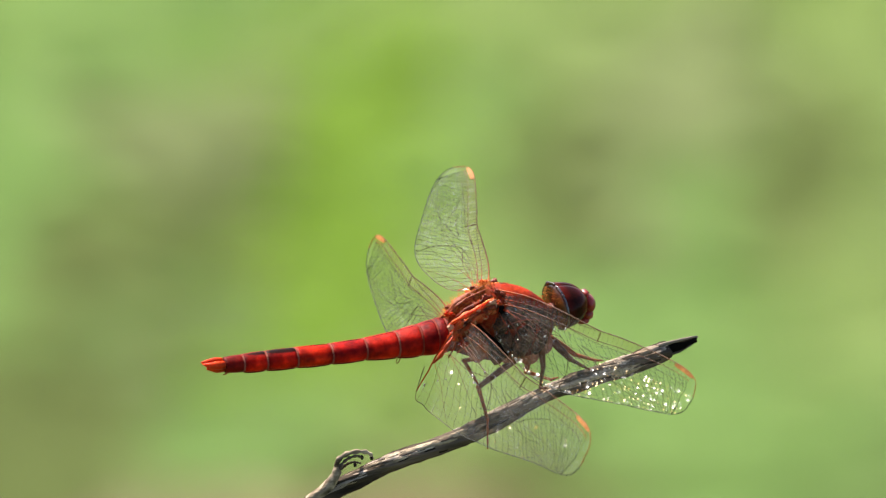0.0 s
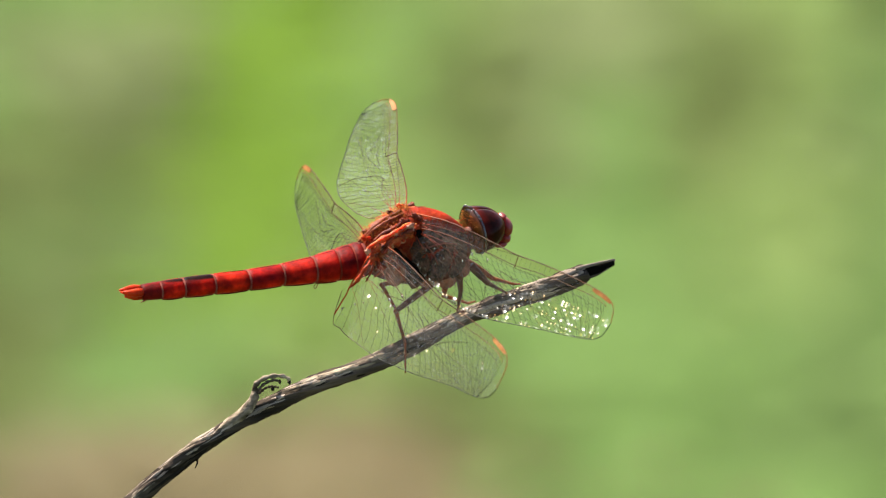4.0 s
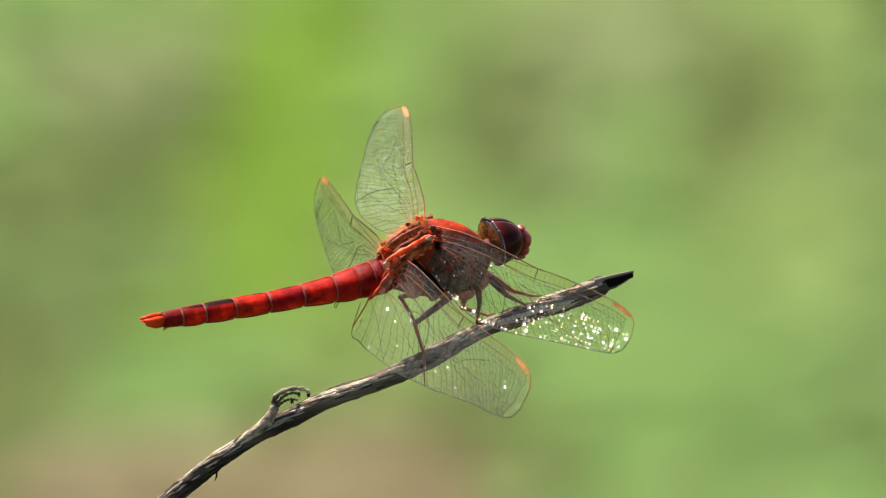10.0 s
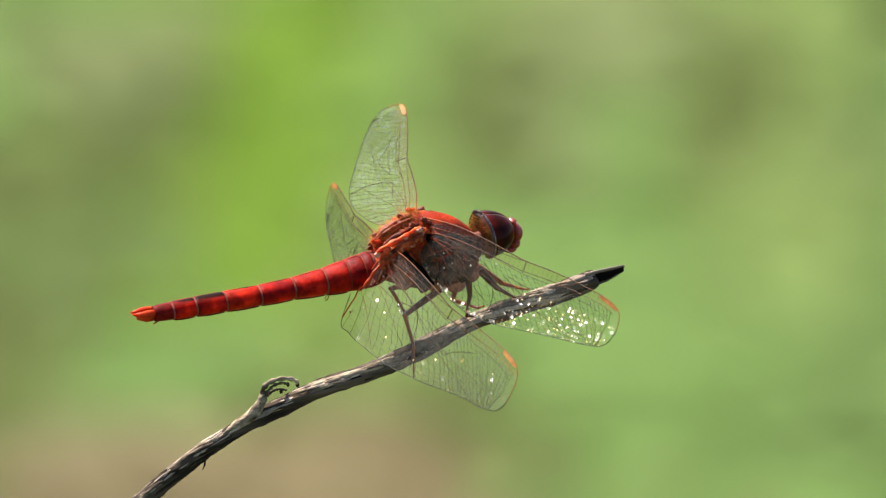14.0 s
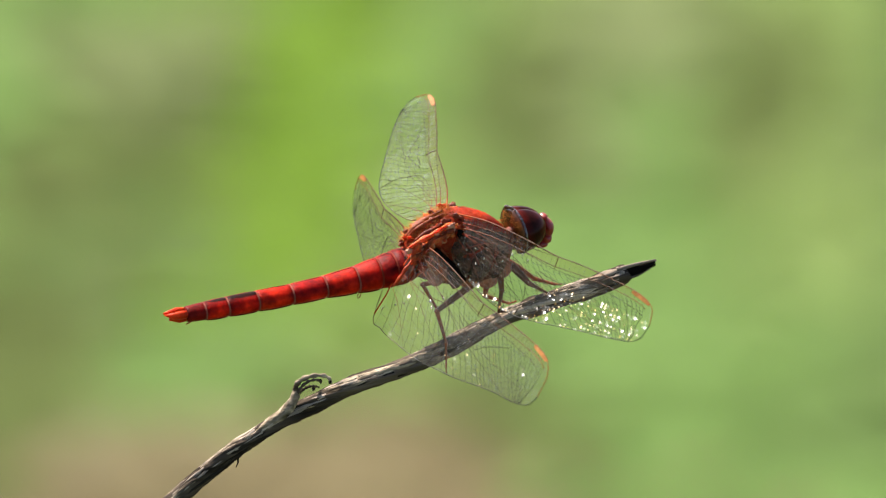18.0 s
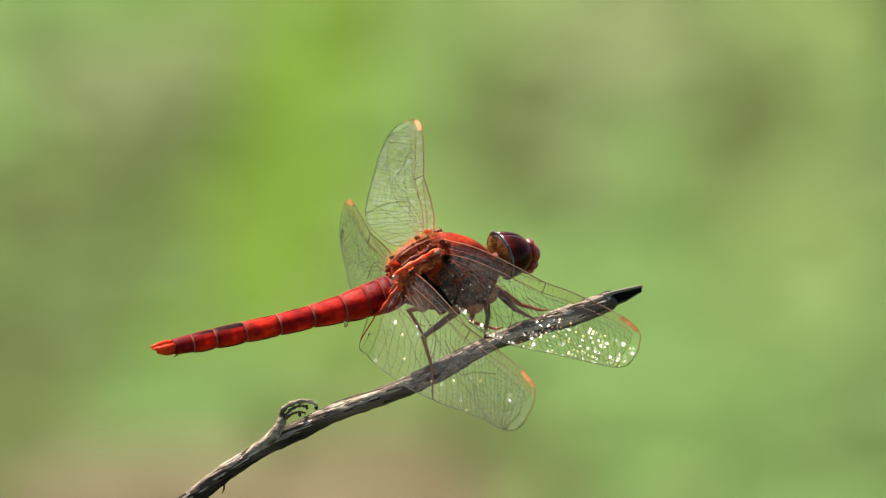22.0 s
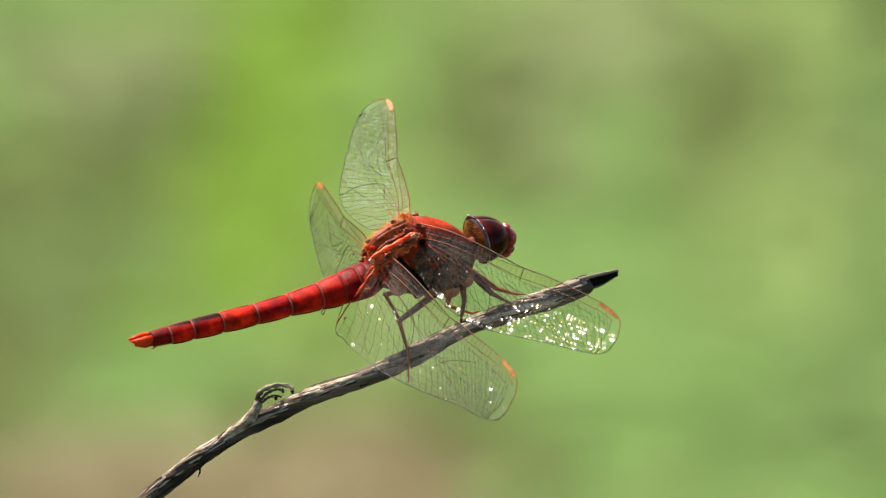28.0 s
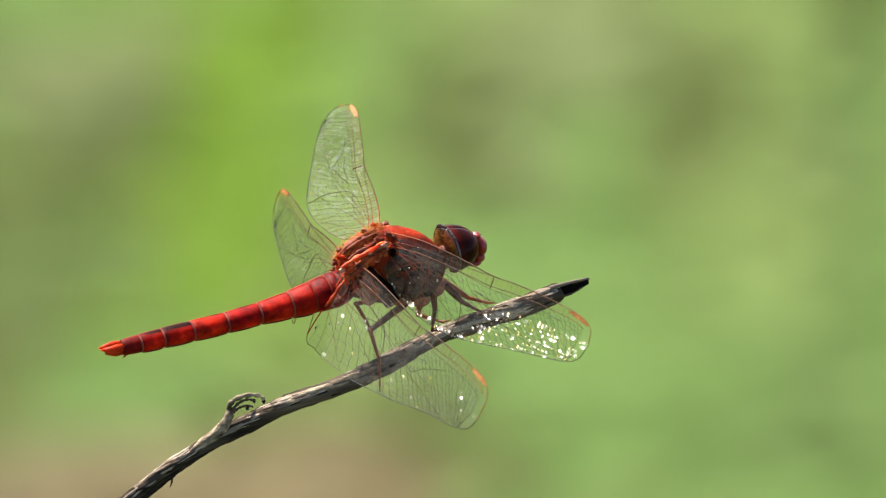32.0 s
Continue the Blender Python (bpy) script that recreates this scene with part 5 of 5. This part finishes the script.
def legs():
    leg([(2.5, -1.5, -5.6), (-2.54, -1.6, -8.3), (-1.63, -1.15, -11.9), (-1.72, -1.0, -15.1)], leg_dark, leg_rust)
    leg([(1.8, 1.2, -6.6), (-2.84, 1.2, -6.7), (-1.51, 1.0, -9.6), (-1.2, 0.7, -12.2)], leg_rust, leg_rust, 0.9)
    leg([(3.9, -1.4, -5.0), (3.95, -1.6, -7.5), (3.8, -0.9, -10.0), (4.6, -0.75, -10.2)], leg_dark, leg_dark)
    leg([(3.9, 1.2, -6.2), (3.3, 1.4, -9.2), (5.5, 0.8, -10.2), (6.2, 0.6, -10.0)], leg_rust, leg_rust, 0.9)
    leg([(5.3, -1.0, -5.5), (6.8, -1.2, -7.5), (8.1, -0.9, -8.6), (8.9, -0.8, -9.2)], leg_dark, leg_dark, 1.1)
    leg([(5.6, 1.0, -5.9), (8.2, 1.3, -8.4), (10.0, 0.7, -9.1), (10.7, 0.6, -9.2)], leg_rust, leg_rust, 0.9)


legs()

# ---- what moves: the abdomen sinks slowly, the wings swing a little at their roots ----
LIFT = [
    (0, -5.75), (0.5, -5.87), (1, -5.57), (1.5, -5.77), (2, -5.63), (2.5, -5.28), (4.5, -5.22),
    (5, -4.94), (5.5, -5.25), (6, -5.05), (6.5, -4.85), (7, -4.14), (7.5, -4.59), (8, -2.75),
    (8.5, -2.63), (9, -2.42), (9.5, -2.48), (10, -2.51), (10.5, -2.32), (11, -2.26), (11.5, -2.62),
    (12, -2.27), (12.5, -2.02), (13, -2.11), (13.5, -1.93), (14, -1.49), (14.5, -1.46), (16.5, -1.3),
    (17, -1.06), (17.5, -1.06), (18, -1.01), (18.5, -0.79), (19, 0), (19.5, 0.21), (20, 0.38),
    (20.5, 0.59), (21, 0.49), (21.5, 0.5), (22, 0.3), (22.5, 0.55), (23, 0.92), (23.5, 1.1),
    (24, 1.17), (24.5, 1.25), (25, 1.14), (25.5, 1.39), (27.5, 1.52), (28, 1.92), (28.5, 1.62),
    (29, 1.51), (29.5, 1.77), (30, 1.57), (30.5, 1.74), (31, 1.58), (31.5, 1.45), (32, 1.5),
]
SWING_LEFT_FORE = [
    (0, 4, 10.5, 0.3), (0.5, 2.1, 10.2, -2), (1, 2.8, 9, -0.5), (1.5, 2.5, 8.4, -1.1), (2, 1.5, 8, -1.5),
    (2.5, 1.1, 7.5, -1.2), (4.5, 0.1, 3.3, -0.8), (5, -0.2, 2.3, -1), (5.5, -1.2, 1.6, -1.1), (6, -1.1, 0.5, -0.8),
    (6.5, -1.6, 0.6, -1.3), (7, -0.6, 0.2, -0.2), (7.5, -1.5, 0.3, -1.2), (8, -1.1, 0.2, -0.8), (8.5, -1.1, 0.1, -0.7),
    (9, -0.1, -0.3, 0.1), (9.5, -0.9, -0.2, -0.4), (10, 0.1, -0.5, 0.4), (10.5, -1.1, -0.2, -0.6), (11, -1.8, -0.1, -1),
    (11.5, -1.5, -0.2, -0.9), (12, -1.7, -0.2, -0.8), (12.5, -1.5, -0.4, -0.8), (13, -1.2, -0.5, -0.5), (13.5, -1.5, -0.4, -0.8),
    (14, -1.4, -0.3, -0.5), (14.5, -1, -0.4, -0.2), (16.5, 0, -0.4, -0.5), (17, -0.4, -0.2, -0.1), (17.5, -0.3, -0.1, -0.1),
    (18, 0, -0.1, -0.2), (18.5, -0.1, -0.1, -0.4), (19, 0, 0, 0), (19.5, 0.4, -0.1, -0.1), (20, 0.2, -0.1, 0.1),
    (20.5, 0.1, 0, -0.2), (21, 0.4, -0.1, 0), (21.5, 0.4, -0.1, 0), (22, 0.2, 0, -0.3), (22.5, 0.1, 0.1, -0.1),
    (23, 0.3, -0.1, 0), (23.5, 0.3, 0.1, 0.3), (24, 0.3, 0.1, 0.5), (24.5, 0.6, 0, 0.7), (25, 0.4, 0, 0.6),
    (25.5, 0.9, -0.2, 0.9), (27.5, 1.1, -0.2, 0.4), (28, 1.3, -0.2, 0.7), (28.5, 1.2, -0.2, 0.7), (29, 1.2, -0.1, 0.7),
    (29.5, 1.2, -0.1, 1.2), (30, 1.3, -0.1, 0.8), (30.5, 1.8, -0.3, 1.3), (31, 2.2, -0.4, 2.1), (31.5, 2.4, -0.5, 2.3),
    (32, 2.2, -0.3, 1.9),
]
SWING_LEFT_HIND = [
    (0, 4.7, 4.7, 4), (0.5, 2.2, 4.4, 1.5), (1, 3.8, 4.1, 3), (1.5, 3.9, 3.8, 2.7), (2, 2.6, 3.6, 2),
    (2.5, 2.3, 3.4, 2.4), (4.5, 2.8, 2.2, 2.3), (5, 2.4, 2, 2.1), (5.5, 2.2, 1.7, 1.8), (6, 2.3, 1.4, 2.1),
    (6.5, 1.8, 1.3, 1.8), (7, 2.7, 1, 2.9), (7.5, 1.9, 0.7, 2), (8, 1.7, 0.4, 1.7), (8.5, 1.6, 0.1, 1.7),
    (9, 2.6, 0, 3), (9.5, 1.9, -0.3, 2.4), (10, 2.6, -0.6, 3), (10.5, 0.1, -0.9, 0.5), (11, -1.7, -1.1, -0.7),
    (11.5, -0.8, -1.4, -0.6), (12, -1, -1.7, -0.6), (12.5, -1.2, -2, -0.8), (13, -1.3, -2.2, -0.3), (13.5, -1.5, -2, -0.7),
    (14, -1.4, -1.7, -0.3), (14.5, -0.8, -1.6, -0.1), (16.5, 0.3, -1, 0.1), (17, 0, -0.7, 0.4), (17.5, 0.2, -0.5, 0.2),
    (18, -0.1, -0.3, -0.1), (18.5, 0, -0.3, -0.3), (19, 0, 0, 0), (19.5, 0.5, 0, 0.1), (20, 0.3, 0.1, 0.1),
    (20.5, 0.5, 0.1, 0), (21, 0.5, 0.3, 0.1), (21.5, 0.4, 0.2, -0.1), (22, 0.3, 0.3, -0.4), (22.5, 0.1, 0.5, -0.1),
    (23, 0.1, 0.4, -0.5), (23.5, 0.4, 0.6, -0.1), (24, 0.1, 0.7, 0), (24.5, 0.5, 0.7, 0.2), (25, 0.5, 0.8, 0.2),
    (25.5, 0.7, 0.9, 0.4), (27.5, 1, 1.1, 0.4), (28, 0.8, 1.3, 0.7), (28.5, 1, 1.3, 0.5), (29, 0.9, 1.4, 0.6),
    (29.5, 0.9, 1.6, 1.1), (30, 1.1, 1.6, 0.7), (30.5, 1.3, 1.6, 1.2), (31, 2, 1.8, 2.1), (31.5, 1.7, 1.9, 1.8),
    (32, 1.7, 1.9, 1.8),
]
SWING_RIGHT_FORE = [
    (0, -0.6, -0.3, 0.4), (0.5, -0.9, -0.4, 0), (1, -0.5, -0.2, 0.7), (1.5, -0.7, -0.3, 0), (2, -0.7, -0.3, 0.2),
    (2.5, -0.4, -0.2, 0.4), (4.5, -0.2, -0.1, 0.4), (5, -0.3, -0.1, 0.2), (5.5, -0.6, -0.3, 0.2), (6, -0.4, -0.2, 0.4),
    (6.5, -0.3, -0.1, 0.2), (7, 0.1, 0, 0.6), (7.5, -0.3, -0.1, -0.3), (8, 0.3, 0.1, 0.7), (8.5, 0.3, 0.1, 0.6),
    (9, 0.3, 0.1, 0.4), (9.5, 0.2, 0.1, 0.6), (10, 0.3, 0.1, 0.8), (10.5, -0.2, -0.1, -0.5), (11, -0.8, -0.3, -1.2),
    (11.5, -0.3, -0.1, -0.2), (12, -0.5, -0.2, -0.5), (12.5, -0.5, -0.2, -0.5), (13, 0, 0, 0.5), (13.5, -0.3, -0.1, -0.3),
    (14, -0.2, -0.1, -0.3), (14.5, 0.2, 0.1, 0.4), (16.5, 0.2, 0.1, -0.1), (17, 0.1, 0, 0.3), (17.5, -0, -0, -0),
    (18, -0, -0, -0.1), (18.5, 0, 0, 0.3), (19, 0, 0, 0), (19.5, 0, 0, 0.2), (20, 0.1, 0, 0.3),
    (20.5, 0.2, 0.1, 0.2), (21, 0.2, 0.1, 0.3), (21.5, 0.1, 0.1, 0.4), (22, 0.1, 0.1, 0.4), (22.5, -0.1, -0, 0.3),
    (23, 0.6, 0.3, 0.8), (23.5, 0.5, 0.2, 0.9), (24, 0.7, 0.3, 1), (24.5, 0.8, 0.3, 1.2), (25, 0.6, 0.3, 1),
    (25.5, 0.6, 0.3, 1.2), (27.5, 0.8, 0.3, 1.2), (28, 0.9, 0.4, 1.3), (28.5, 0.8, 0.4, 1.1), (29, 0.9, 0.4, 1.3),
    (29.5, 0.7, 0.3, 1.4), (30, 0.6, 0.3, 1.1), (30.5, 0.8, 0.4, 1.1), (31, 0.3, 0.1, 0.5), (31.5, 0.1, 0, 0.5),
    (32, 0.8, 0.3, 1.2),
]
SWING_RIGHT_HIND = [
    (0, -1.5, -0.2, 0.2), (0.5, -1.3, -0.2, 0.3), (1, -1.3, -0.2, 0.6), (1.5, -1.7, -0.1, -0.2), (2, -1.5, -0.2, 0.2),
    (2.5, -1.3, -0.1, 0.2), (4.5, -1.9, -0.2, -0.1), (5, -1.6, -0.1, -0.2), (5.5, -1.8, -0.2, -0.1), (6, -1.5, -0.2, 0.2),
    (6.5, -1.6, -0.1, -0.1), (7, -1.3, -0.1, 0), (7.5, -1.8, -0.1, -0.8), (8, 0.3, -0.1, 1.1), (8.5, 0.6, -0.1, 1.2),
    (9, -0.1, -0, 0.3), (9.5, 0.1, -0.1, 0.8), (10, 0.1, -0.1, 0.8), (10.5, -0.8, -0, -0.7), (11, -0.7, -0, -0.7),
    (11.5, -0.8, -0.1, -0.1), (12, -0.7, -0, -0.3), (12.5, -0.6, -0, -0.2), (13, 0.2, -0.1, 0.9), (13.5, -0.2, -0, 0.2),
    (14, 0.1, -0, 0.3), (14.5, 0.2, -0, 0.6), (16.5, -0.1, -0, -0.1), (17, -0.3, -0, -0), (17.5, -0.2, -0, -0),
    (18, -0.2, -0, -0), (18.5, -0.6, -0, -0.3), (19, 0, 0, 0), (19.5, -0.1, -0, 0), (20, -0, -0, 0.1),
    (20.5, 0.1, 0, 0), (21, 0.1, -0, 0.2), (21.5, 0.1, -0, 0.4), (22, -0.3, -0, 0.1), (22.5, 0.1, -0, 0.4),
    (23, 0.7, 0, 0.6), (23.5, 1, -0, 1), (24, 1.3, 0, 1.2), (24.5, 1, 0, 1), (25, 1, -0, 1.1),
    (25.5, 1.1, -0, 1.2), (27.5, 1, -0, 1.2), (28, 1.3, 0, 1.3), (28.5, 1.2, 0, 1.2), (29, 1.3, -0, 1.4),
    (29.5, 1.2, -0, 1.5), (30, 1.2, -0, 1.3), (30.5, 1.5, 0, 1.4), (31, 0.8, 0, 0.7), (31.5, 0.7, 0, 0.7),
    (32, 1.2, 0, 1.1),
]


def turn(rx, ry, rz):
    v = Vector((radians(rx), radians(ry), radians(rz)))
    return Matrix.Rotation(v.length, 4, v.normalized()) if v.length > 1e-9 else Matrix.Identity(4)


def motions():
    axis = Vector((-0.297, -0.856, 0.424))
    rise = Vector((0.182, 0.385, 0.905)) * -0.122        # its root rises a little with it
    walk(belly, [(t, Matrix.Translation((PIVOT + rise * a) * MM) @ Matrix.Rotation(radians(a), 4, axis)) for t, a in LIFT])
    for key, rows in (("left_fore", SWING_LEFT_FORE), ("left_hind", SWING_LEFT_HIND), ("right_fore", SWING_RIGHT_FORE), ("right_hind", SWING_RIGHT_HIND)):
        ob, m = WINGS[key]
        hinge = Matrix.Translation(m.translation)
        rest = hinge.inverted() @ m
        walk(ob, [(t, hinge @ turn(rx, ry, rz) @ rest) for t, rx, ry, rz in rows])


motions()
